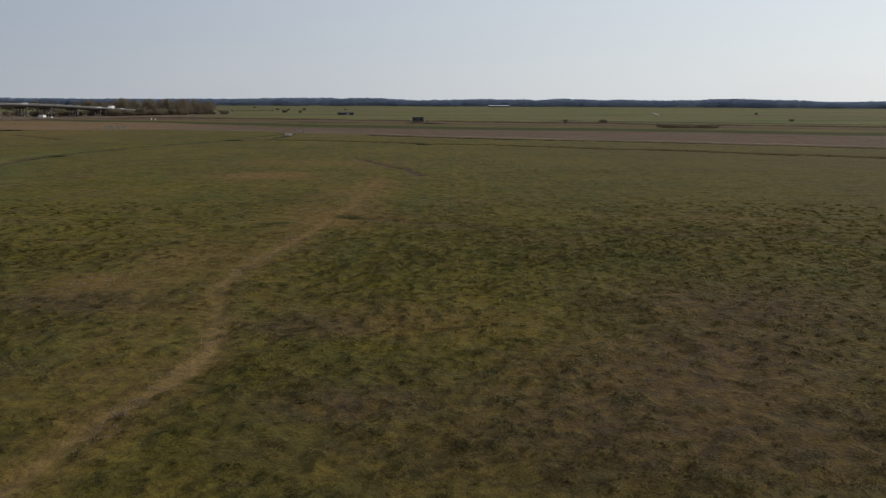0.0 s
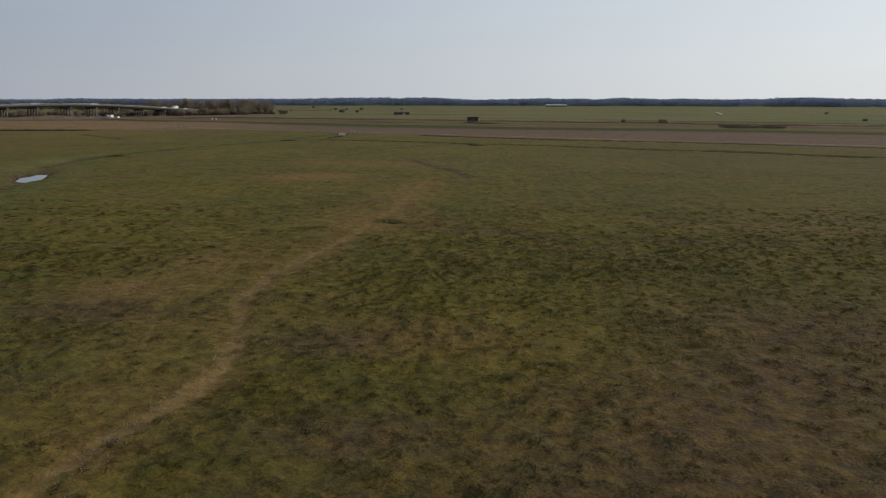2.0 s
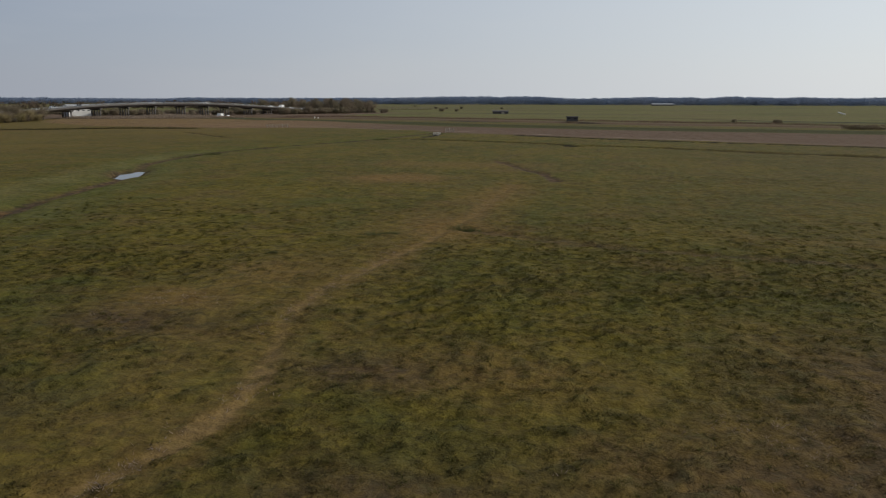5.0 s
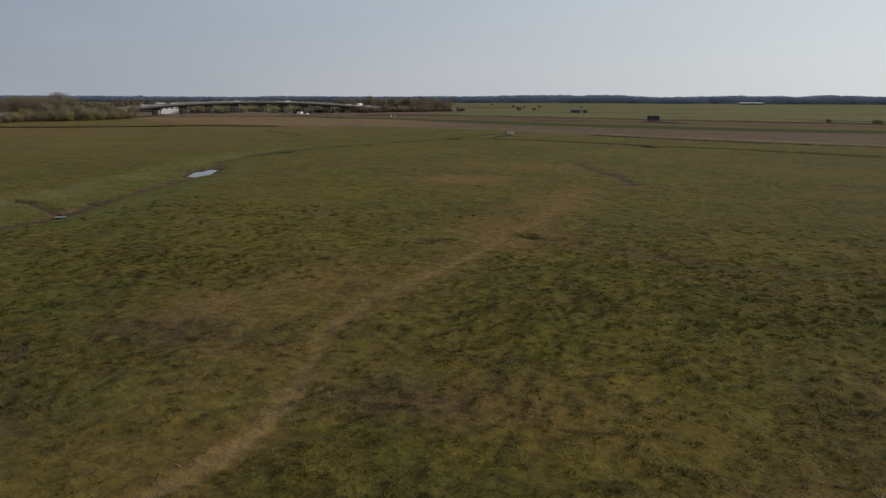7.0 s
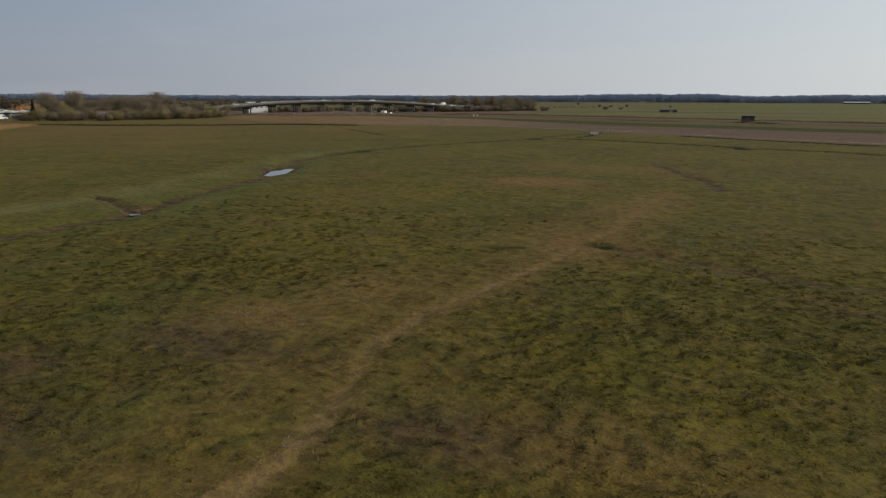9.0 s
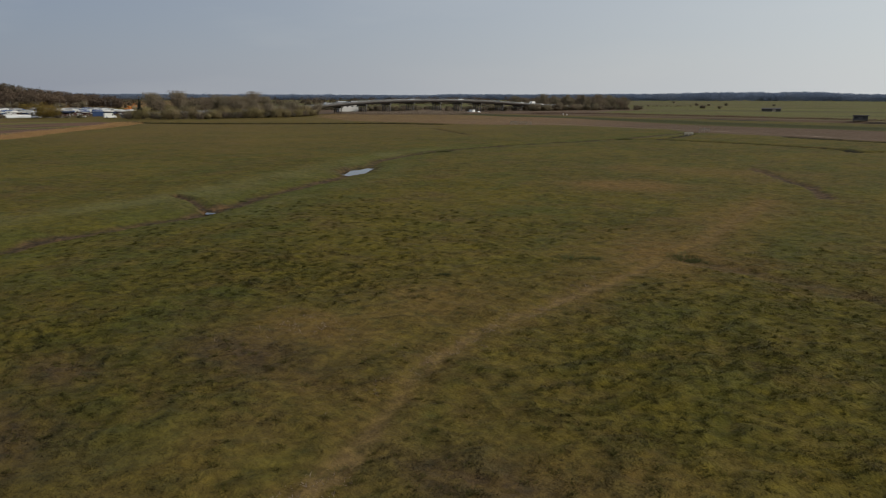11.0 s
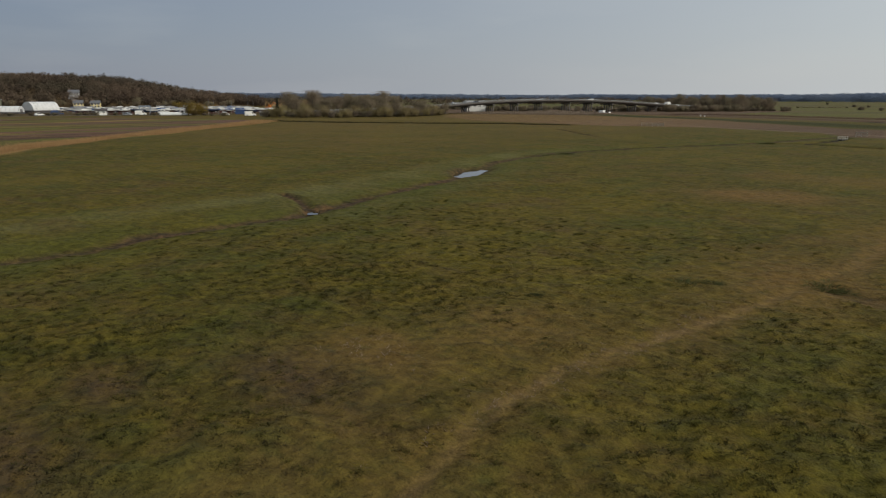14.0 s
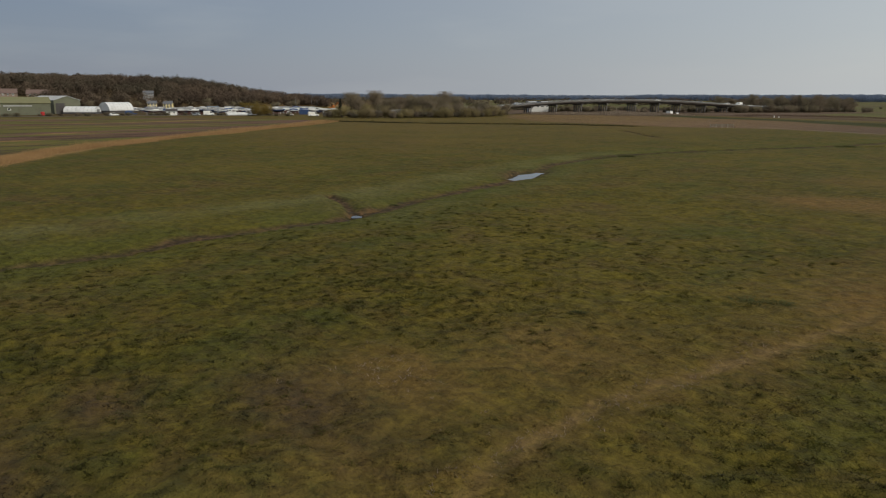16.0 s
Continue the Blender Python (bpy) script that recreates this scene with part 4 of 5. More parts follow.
def shrub(name, seed, high, wide, twigs, twig, mat, label, category="shrub"):
    """Many stems from one root and a ragged dome of twigs."""
    r = random.Random(seed)
    top = thing(name, Matrix.Identity(4), label, category)
    s, ends = Shape(), []
    for i in range(9):
        a, out, up = i * 0.7 + r.uniform(-0.3, 0.3), wide * r.uniform(0.3, 1.0), high * r.uniform(0.55, 0.95)
        end = (out * math.cos(a), out * math.sin(a), up)
        s.tube([(0.08 * math.cos(a), 0.08 * math.sin(a), -0.1), (0.4 * end[0], 0.4 * end[1], 0.6 * up), end], [0.02 * high, 0.012 * high, 0.003 * high], 5)
        ends += [end, (0.6 * end[0], 0.6 * end[1], 0.7 * up), (0.9 * end[0], 0.9 * end[1], 0.4 * up)]
    part("stems", s, M_BARK, top)
    s = Shape()
    for _ in range(twigs):
        e = r.choice(ends)
        c = Vector((e[0] + r.gauss(0, 0.22 * wide), e[1] + r.gauss(0, 0.22 * wide), abs(e[2] + r.gauss(0, 0.13 * high))))
        q = Euler((r.uniform(-0.8, 0.8), r.uniform(-0.8, 0.8), r.uniform(0, 6.283))).to_quaternion()
        l, w = twig * r.uniform(0.6, 1.4), twig * r.uniform(0.15, 0.35)
        s.faces([c + q @ Vector(p) for p in ((-w, 0, -0.4 * l), (w, 0.1 * l, -0.3 * l), (0.5 * w, 0, 0.7 * l), (-1.2 * w, 0.2 * l, 0.3 * l))], [(0, 1, 2), (0, 2, 3)])
    part("crown", s, mat, top)
    return top


def settle(first, places, group=""):
    """Puts a thing at the first of the places (x, y, size, turn), and copies at the others."""
    for i, (x, y, size, turn) in enumerate(places):
        m = Matrix.LocRotScale((x, y, gz(x, y)), Euler((0, 0, turn)), (size, size, size * (0.9 + 0.2 * ((i * 37) % 11) / 11)))
        if i:
            copy_thing(first, m)
        else:
            first.matrix_basis = m
            tagged(first, group=group)


def along(pts, count, wide, seed, lo=0.8, hi=1.2):
    """Places scattered along a line."""
    r = random.Random(seed)
    runs = [math.dist(a, b) for a, b in zip(pts[:-1], pts[1:])]
    out = []
    for i in range(count):
        d = (i + r.uniform(0.1, 0.9)) / count * sum(runs)
        for (a, b), run in zip(zip(pts[:-1], pts[1:]), runs):
            if d <= run:
                break
            d -= run
        f, w = min(d / run, 1), r.uniform(-wide, wide)
        out.append((a[0] + (b[0] - a[0]) * f - (b[1] - a[1]) / run * w, a[1] + (b[1] - a[1]) * f + (b[0] - a[0]) / run * w, r.uniform(lo, hi), r.uniform(0, 6.28)))
    return out


BELT = [(-302, 221), (-275, 238), (-268, 262), (-265, 292), (-283, 322)]
BELT_BACK = [(-345, 262), (-325, 274), (-310, 288), (-300, 305)]
settle(tree("tree", 1, 12.0, 4.6, 3600, 0.36, M_TWIG, "tall bare spring tree in the belt beside the bridge", "tree"), along(BELT_BACK, 20, 12, 1, 0.55, 1.15), "belt of trees by the bridge")
settle(tree("tree", 2, 10.0, 4.4, 3600, 0.34, M_WILLOW, "budding olive willow in the belt beside the bridge", "tree"), along(BELT_BACK, 18, 16, 2, 0.7, 1.0), "belt of trees by the bridge")
settle(shrub("willow_shrub", 3, 5.2, 3.4, 2600, 0.3, M_WILLOW, "dense budding sallow at the edge of the marsh"), along(BELT, 34, 6, 3, 0.55, 1.3), "sallow scrub")
settle(tree("tree", 14, 11.0, 4.4, 3400, 0.36, M_TWIG, "bare tree hiding the start of the bridge", "tree"), along([(-272, 262), (-270, 292), (-284, 326)], 14, 5, 14, 0.6, 0.95), "belt of trees by the bridge")
settle(shrub("scrub_bush", 4, 4.0, 3.0, 2600, 0.28, M_SHRUB, "dark tangled scrub bush at the foot of the trees"), along(BELT, 26, 4, 4, 0.65, 1.1), "sallow scrub")
settle(tree("fir_tree", 5, 14.0, 3.0, 1300, 0.7, M_FIR, "dark narrow fir among bare trees", "tree", fir=True), [(-338, 252, 0.72, 0), (-318, 270, 0.62, 1), (-560, 150, 1.0, 2), (-575, 178, 1.1, 0), (-585, 262, 1.0, 1)])
settle(tree("tree", 12, 9.0, 4.2, 800, 0.8, M_TWIG, "bare garden tree among the houses below the hill", "tree"), along([(-556, 95), (-572, 160), (-585, 215), (-575, 290), (-560, 360)], 34, 14, 12, 0.6, 1.0), "garden trees below the hill")
settle(shrub("yellow_willow", 6, 7.2, 4.6, 2600, 0.4, M_YELLOW, "golden-twigged willow in front of the boatyard"), [(-344, 204.5, 1.0, 0.4), (-352, 214, 0.8, 1.4), (-420, 236, 0.9, 2.0)], "golden willows")
settle(tree("tree", 7, 12.5, 4.8, 2400, 0.5, M_TWIG, "bare brown tree beyond the end of the bridge", "tree"), along([(-285, 585), (-238, 598), (-196, 618)], 22, 16, 7, 0.8, 1.1), "trees beyond the bridge")
settle(tree("poplar", 8, 14.0, 3.2, 1100, 0.8, M_SHRUB, "narrow dark poplar beyond the bridge", "tree", poplar=True), [(-222, 583, 0.95, 0), (-205, 640, 0.8, 1)], "trees beyond the bridge")
settle(shrub("hedge_bush", 9, 5.0, 4.4, 1800, 0.45, M_SHRUB, "dark bush in the scrubby hedge behind the bridge"),
       along([(-395, 420), (-372, 470), (-352, 505), (-312, 545), (-270, 575), (-228, 590), (-190, 628)], 110, 11, 9, 0.6, 1.2), "hedge behind the bridge")
settle(shrub("bridge_scrub", 15, 4.6, 3.6, 1600, 0.45, M_TWIG, "bare brown scrub at the foot of the bridge"),
       along([(-238, 508), (-224, 540), (-206, 574)], 34, 7, 15, 0.6, 1.15) + along([(-330, 400), (-300, 440), (-270, 490), (-250, 520)], 44, 8, 16, 0.4, 0.9), "scrub at the bridge end")
settle(shrub("field_bush", 10, 3.4, 3.0, 1100, 0.4, M_SHRUB, "lone dark bush on the open marsh"),
       [(-156.4, 712, 0.95, 0), (-141.7, 715, 0.8, 1), (-184, 957, 0.9, 2), (-203, 951, 0.8, 2), (-132, 971, 0.7, 0), (-217, 947, 0.9, 1), (80.4, 369, 0.62, 0), (82.2, 370, 0.55, 2), (63.4, 377, 0.5, 1), (203, 421, 0.5, 3), (301, 698, 0.6, 2), (-340, 1305, 1.1, 2)], "lone bushes")
settle(shrub("hedge_bush", 13, 3.0, 3.4, 1000, 0.45, M_TWIG, "low bare hedge bush on the far marsh"), along([(-275, 835), (-250, 842), (-224, 860), (-209, 885)], 16, 3, 13, 0.4, 0.75), "far marsh hedge")
settle(shrub("bank_bush", 11, 1.7, 3.4, 1000, 0.32, M_TWIG, "low brown bramble on the river bank"),
       [(91, 297, 0.9, 0), (94, 296, 0.8, 2), (97.5, 297, 1.0, 1), (101, 297, 0.7, 3), (106, 298, 0.9, 1), (109, 298, 0.85, 1), (112, 299, 0.7, 2), (8.4, 345, 0.5, 1), (-30, 362, 0.5, 1), (-95, 392, 0.6, 2), (-245, 424, 0.9, 0), (-256, 428, 1.1, 1), (-236, 420, 0.8, 2)], "river bank brambles")


# ---- distant woods ----
def twig_wood(name, x, y, base, high, wide, per, mat, label, size=0.7):
    """Each crown a cloud of twig clumps."""
    k = len(x)
    d = rng.normal(0, 1, (k, per, 3))
    d = d / np.linalg.norm(d, axis=-1, keepdims=True) * rng.uniform(0.5, 1.0, (k, per, 1)) ** 0.5
    c = d * np.stack([wide, wide, 0.5 * high], -1)[:, None] + np.stack([x, y, base + 0.5 * high], -1)[:, None]
    v = c[:, :, None] + rng.normal(0, size, (k, per, 3, 3))
    tint = np.repeat(np.clip(2.2 * (fbm(x, y, 60, 89) - 0.5) + 0.45 + rng.uniform(-0.2, 0.2, k), 0, 1), per * 3)
    return tagged(new(name, raw_mesh(name, v.reshape(-1, 3), np.arange(k * per * 3).reshape(-1, 3), mat, {"tint": tint, "outward": np.repeat(d.reshape(-1, 3), 3, 0)})), label, "woodland", kind="stuff")


k = 3900
az = rng.uniform(radians(-66), radians(44), k)         # to the right of +y
depth = rng.uniform(0, 1, k)
away = 2100 + 260 * fbm(az * 1000, depth * 0 + 3, 130, 81) + 220 * depth + 500 * smooth(-az, 0.15, 0.6)
high = (12.5 + 9 * fbm(az * 1000, 0 * az, 45, 82) + 7 * smooth(fbm(az * 1000, 0 * az, 110, 83), 0.35, 0.7)) * rng.uniform(0.94, 1.03, k) * (1 - 0.2 * smooth(-az, 0.1, 0.4))
# no air is modelled; the material's colour carries the haze
twig_wood("far_woodland", away * np.sin(az), away * np.cos(az), np.full(k, -1.0) + 5 * depth, high, rng.uniform(9, 16, k), 170, M_FAR_WOOD_HAZED, "long low belt of woodland on the horizon, haze-blue in its colour", 1.15)
k = 1500
az = rng.uniform(radians(-64), radians(-8), k)
away = 3300 + 600 * rng.uniform(0, 1, k)
twig_wood("far_hills_wood", away * np.sin(az), away * np.cos(az), -3 + 10 * fbm(az * 1000, 0 * az, 160, 84), 18 * rng.uniform(0.8, 1.2, k), rng.uniform(18, 30, k), 70, M_FAR_WOOD_HAZED, "wooded rise behind the marsh, made faint by haze in its colour", 2.4)
k = 1500
az = rng.uniform(radians(-62), radians(-18), k)
away = 800 + 500 * rng.uniform(0, 1, k) ** 0.7
keepers = (fbm(az * 900, away, 60, 86) > 0.52) & ~((az < radians(-55)) & (away < 1250))
az, away = az[keepers], away[keepers]
k = len(az)
twig_wood("middle_woods", away * np.sin(az), away * np.cos(az), np.zeros(k), rng.uniform(6, 11, k), rng.uniform(4, 8, k), 60, M_HILL_WOOD, "scattered bare copses behind the river")

# the wooded hill
k = 4600
x, y = rng.uniform(-1010, -575, k), rng.uniform(-60, 470, k)
keepers = (hill(x, y) > 0.4) & ((x < -640) | (fbm(x, y, 45, 88) > 0.42)) & (np.hypot(x + 626, y - 252) > 13) & (np.hypot(x + 598, y - 250) > 15) & ~((x > -650) & (np.hypot(x + 630, y - 140) < 34))
x, y = x[keepers], y[keepers]
k = len(x)
twig_wood("hill_woodland", x, y, hill(x, y), rng.uniform(7, 11.5, k), rng.uniform(3.4, 5.6, k), 135, M_HILL_WOOD, "bare brown woodland covering the low hill", 0.52)


# ---- road bridge ----
BRIDGE_A, BRIDGE_B = Vector((-297.4, 325.3)), Vector((-233.8, 557.6))
BRIDGE_RUN = (BRIDGE_B - BRIDGE_A).length
BRIDGE_WAY = (BRIDGE_B - BRIDGE_A) / BRIDGE_RUN
BRIDGE_SIDE = Vector((BRIDGE_WAY.y, -BRIDGE_WAY.x))         # towards the marsh
DECK_S = [-0.6, -0.3, 0.0, 0.12, 0.2, 0.28, 0.36, 0.46, 0.54, 0.62, 0.72, 0.8, 0.9, 1.0, 1.3]
DECK_Z = [1.0, 1.6, 3.5, 5.9, 7.0, 7.6, 7.95, 8.05, 7.85, 7.3, 6.3, 5.3, 4.1, 2.9, 1.2]


def deck_z(s):
    return sum(float(np.interp(s + o, DECK_S, DECK_Z)) for o in (-0.05, -0.025, 0, 0.025, 0.05)) / 5


def on_bridge(s, side, z):
    p = BRIDGE_A + BRIDGE_WAY * (s * BRIDGE_RUN) + BRIDGE_SIDE * side
    return (p.x, p.y, z)


bridge = thing("road_bridge", Matrix.Identity(4), "long grey concrete road bridge humped over the river on column piers", "bridge")
runs = [s / 60 for s in range(-24, 79)]
s = Shape()
s.loft([[on_bridge(q, u, deck_z(q) + h) for u, h in ((-5.5, -0.1), (-5.2, -0.5), (-3.6, -1.35), (3.6, -1.35), (5.2, -0.5), (5.5, -0.1), (5.5, 0.02), (-5.5, 0.02))] for q in runs])
part("deck", s, M_CONCRETE, bridge)
s = Shape()
s.loft([[on_bridge(q, u, deck_z(q) + h) for u, h in ((-4.4, 0.0), (4.4, 0.0), (4.4, 0.06), (-4.4, 0.06))] for q in runs])
part("roadway", s, M_ASPHALT, bridge, "grey asphalt roadway")
for u in (-5.3, 5.3):
    s = Shape()
    s.loft([[on_bridge(q, u + a, deck_z(q) + h) for a, h in ((-0.2, 0.0), (0.2, 0.0), (0.2, 0.45), (-0.2, 0.45))] for q in runs])
    edge = part("parapet", s, M_CONCRETE, bridge)
    for h in (0.7, 0.98):
        s = Shape()
        s.loft([[on_bridge(q, u + a, deck_z(q) + h + b) for a, b in ((-0.05, -0.05), (0.05, -0.05), (0.05, 0.05), (-0.05, 0.05))] for q in runs])
        part("rail", s, M_STEEL, edge, "galvanised steel rail")
    for q in np.arange(0.0, 1.0, 0.018):
        s = Shape()
        s.box(*on_bridge(q, u, deck_z(q) + 0.4), 0.1, 0.1, 0.62)
        part("rail_post", s, M_STEEL, edge)
for q in (0.05, 0.125, 0.201, 0.28, 0.362, 0.46, 0.543, 0.622, 0.718, 0.805, 0.893, 0.965):
    x, y, _ = on_bridge(q, 0, 0)
    turn = math.atan2(BRIDGE_SIDE.y, BRIDGE_SIDE.x)
    s = Shape()
    s.box(x, y, deck_z(q) - 2.25, 9.4, 1.3, 0.95, turn, 0.08)
    pier = part("pier", s, M_CONCRETE_DARK, bridge, "stained concrete crosshead on round columns")
    for u in (-3.6, -1.2, 1.2, 3.6):
        cx, cy, _ = on_bridge(q, u, 0)
        s = Shape()
        s.tube([(cx, cy, -1.0), (cx, cy, deck_z(q) - 2.2)], [0.42, 0.42], 10)
        part("column", s, M_CONCRETE, pier, round_off=True)
for a, b in ((-0.4, 0.02), (0.985, 1.28)):
    s = Shape()
    s.loft([[on_bridge(q, u, z) for u, z in ((-14, -0.5), (-5.4, deck_z(q) - 1.36), (5.4, deck_z(q) - 1.36), (14, -0.5))] for q in np.linspace(a, b, 12)])
    me = s.mesh("embankment", M_SHRUB)
    tagged(new("embankment", me), "rough scrubby earth embankment carrying the road", "embankment", kind="structure")

# ---- vehicles ----
def vehicle(name, paint, label, kind="car"):
    """Body drawn out from its side view, with glass, lamps and four wheels."""
    long, wide, high = {"car": (4.3, 1.75, 1.45), "van": (5.4, 2.0, 2.4), "lorry": (8.4, 2.5, 3.4)}[kind]
    top = thing(name, Matrix.Identity(4), label, {"car": "car", "van": "van", "lorry": "lorry"}[kind])
    h = long / 2
    if kind == "car":
        side = [(-h, 0.3), (-h + 0.02, 0.75), (-h + 0.25, 0.92), (-h + 0.55, 1.36), (-h + 0.9, high), (0.35, high), (0.95, 0.95), (h - 0.3, 0.82), (h, 0.6), (h, 0.3)]
        glass = [(-h + 0.5, 0.95), (-h + 0.78, 1.35), (0.3, 1.36), (0.78, 0.96)]
    else:
        side = [(-h, 0.35), (-h, high - 0.1), (-h + 0.15, high), (h - 1.6, high), (h - 1.0, 1.35 if kind == "van" else high - 0.4), (h - 0.15, 1.1), (h, 0.9), (h, 0.35)]
        glass = [(h - 2.1, 1.35), (h - 2.05, high - 0.3), (h - 1.62, high - 0.3), (h - 1.1, 1.38)]
    s = Shape()
    s.loft([[(x, w * (1 if z < 1.0 else 1 - 0.12 * (z - 1.0) / 0.5 if kind == "car" else 1), z) for x, z in side] for w in (-wide / 2, -wide / 2 + 0.08, wide / 2 - 0.08, wide / 2)])
    body = part("body", s, paint, top)
    for w in (-1, 1):
        s = Shape()
        s.prism(glass, w * (wide / 2 - 0.10) - 0.03 + w * 0.09, w * (wide / 2 - 0.10) + 0.03 + w * 0.09)
        part("side_window", s, M_PANE, body)
        s = Shape()
        s.box(h - 0.02, w * wide * 0.36, 0.6, 0.08, 0.3, 0.18)
        part("headlamp", s, M_WHITE, body)
        for x in (-0.31 * long, 0.31 * long):
            r = 0.33 if kind == "car" else 0.42
            s = Shape()
            s.tube([(x, w * (wide / 2 - 0.22), r), (x, w * (wide / 2 + 0.01), r)], [r, r], 12)
            wheel = part("wheel", s, M_TYRE, top)
            s = Shape()
            s.tube([(x, w * (wide / 2), r), (x, w * (wide / 2 + 0.03), r)], [0.55 * r, 0.5 * r], 10)
            part("rim", s, M_STEEL, wheel)
    s = Shape()
    if kind == "car":
        s.faces([(0.42, -0.62, 1.4), (0.42, 0.62, 1.4), (1.0, 0.72, 0.98), (1.0, -0.72, 0.98)], [(0, 1, 2, 3)])
        part("windscreen", s, M_PANE, body)
    return top


def park(first, places):
    for i, (x, y, z, turn) in enumerate(places):
        m = pose(x, y, z, 0, 0, turn)
        if i:
            copy_thing(first, m)
        else:
            first.matrix_basis = m


def bridge_place(s, side):
    return (*on_bridge(s, side, deck_z(s) + 0.07), math.degrees(math.atan2(BRIDGE_WAY.y, BRIDGE_WAY.x)) + (180 if side > 0 else 0))


park(vehicle("car", M_WHITE, "white hatchback with dark windows on the road"), [bridge_place(0.055, 2.2), bridge_place(0.545, 2.2), bridge_place(0.81, 2.2), (-223.5, 410.5, gz(-223.5, 410.5), 160), (-385, 146, gz(-385, 146), 100),
                                                                                (-341.3, 221.7, gz(-341, 222), 60), bridge_place(0.93, -2.2), (-352, 205, gz(-352, 205), 20)])
park(vehicle("car", M_SILVER, "silver hatchback with dark windows on the road"), [bridge_place(0.10, -2.2), bridge_place(0.36, 2.2), bridge_place(0.97, 2.2), (-366, 181, gz(-366, 181), 30)])
park(vehicle("car", M_DARK_CAR, "dark hatchback on the road bridge"), [bridge_place(0.15, 2.2), bridge_place(0.42, -2.2), bridge_place(0.7, 2.2)])
park(vehicle("van", M_WHITE, "white panel van with a dark cab window", "van"), [(-229.5, 412.6, gz(-229.5, 412.6), 160), bridge_place(0.86, 2.2), (-364, 187, gz(-364, 187), 70), (-318, 222, gz(-318, 222), 70)])


# ---- buildings ----
def gabled(name, m, long, wide, eave, ridge, wall, roof, label, category, windows=(), door=None, over=0.4, storeys=1, chimney=False, seams=0):
    """A gabled building along x: walls with reveals for its openings, roof slabs, windows with frames, doors."""
    top = thing(name, m, label, category)
    s = Shape()
    h, w = long / 2, wide / 2
    s.loft([[(x, -w, -2.0), (x, w, -2.0), (x, w, eave), (x, 0, ridge), (x, -w, eave)] for x in (-h, h)])
    walls = part("wall", s, wall, top)
    for side in (-1, 1):
        s = Shape()
        slope = (ridge - eave) / w
        s.loft([[(x, 0, ridge + 0.02), (x, side * (w + over), eave - slope * over + 0.02), (x, side * (w + over), eave - slope * over + 0.22), (x, 0, ridge + 0.24)] for x in (-h - over, h + over)])
        slab = part("roof", s, roof, top)
        for k in range(seams):
            x = -h + long * (k + 0.5) / seams
            s = Shape()
            s.loft([[(x + a, 0, ridge + 0.25), (x + a, side * (w + over), eave - slope * over + 0.23), (x + a, side * (w + over), eave - slope * over + 0.3), (x + a, 0, ridge + 0.32)] for a in (-0.09, 0.09)])
            part("roof_rib", s, roof, slab)
    for x, z, ww, hh, side in windows:
        s = Shape()
        s.box(x, side * (w + 0.03), z, ww + 0.24, 0.1, hh + 0.24)
        win = part("window", s, M_WHITE, walls, "white painted window frame")
        for a in (-0.25, 0.25):
            s = Shape()
            s.box(x + a * ww, side * (w + 0.09), z + 0.12, ww * 0.44, 0.03, hh)
            part("pane", s, M_PANE, win)
    if door:
        x, ww, hh, mat, side = door
        s = Shape()
        s.box(x, side * (w + 0.04), 0, ww, 0.1, hh)
        part("door", s, mat, walls)
    if chimney:
        s = Shape()
        s.box(-0.4 * long, 0, ridge - 0.8, 0.9, 0.7, 2.0, 0, 0.05)
        part("chimney", s, M_BRICK, top)
    return top


def stand(x, y, turn, up=0.0):
    return pose(x, y, gz(x, y) + up, 0, 0, turn)


# green boat sheds
shed = gabled("boat_shed", stand(-440, 98, 80), 62, 24, 6.2, 9.2, M_BARN, M_BARN_ROOF, "long green sheet-metal boat shed with a lichen-stained roof", "shed", seams=16,
              windows=((12, 2.6, 1.2, 1.0, -1), (4, 2.6, 1.2, 1.0, -1), (-8, 2.6, 1.2, 1.0, -1)), door=(-22, 5.5, 4.5, M_GREY_WALL, -1))
for k in range(4):
    s = Shape()
    s.box(-26 + 14 * k, -12.06, 4.6, 13, 0.06, 0.5)
    part("light_strip", s, M_PALE_ROOF, shed, "pale translucent strip under the eaves")
tall_shed = gabled("boat_shed", stand(-462, 138, 12), 30, 15, 7.6, 9.9, M_BARN, M_PALE_ROOF, "tall green boat shed with a pale roof and dark panel for the unlit open doorway", "shed", seams=10)
# the gable is closed; a dark panel paints the shade inside the doorway
s = Shape()
s.box(15.05, -4.0, 0, 0.1, 5.0, 6.0)
part("door", s, M_TIMBER_DARK, tall_shed, "dark panel for the unlit open doorway")
gabled("store_shed", stand(-381, 174, 70), 5.2, 4.0, 2.3, 3.1, M_WHITE, M_TIMBER_DARK, "small white store shed with a dark roof at the yard", "shed", windows=((1.2, 1.0, 0.8, 0.8, -1), (-1.2, 1.0, 0.8, 0.8, -1)))


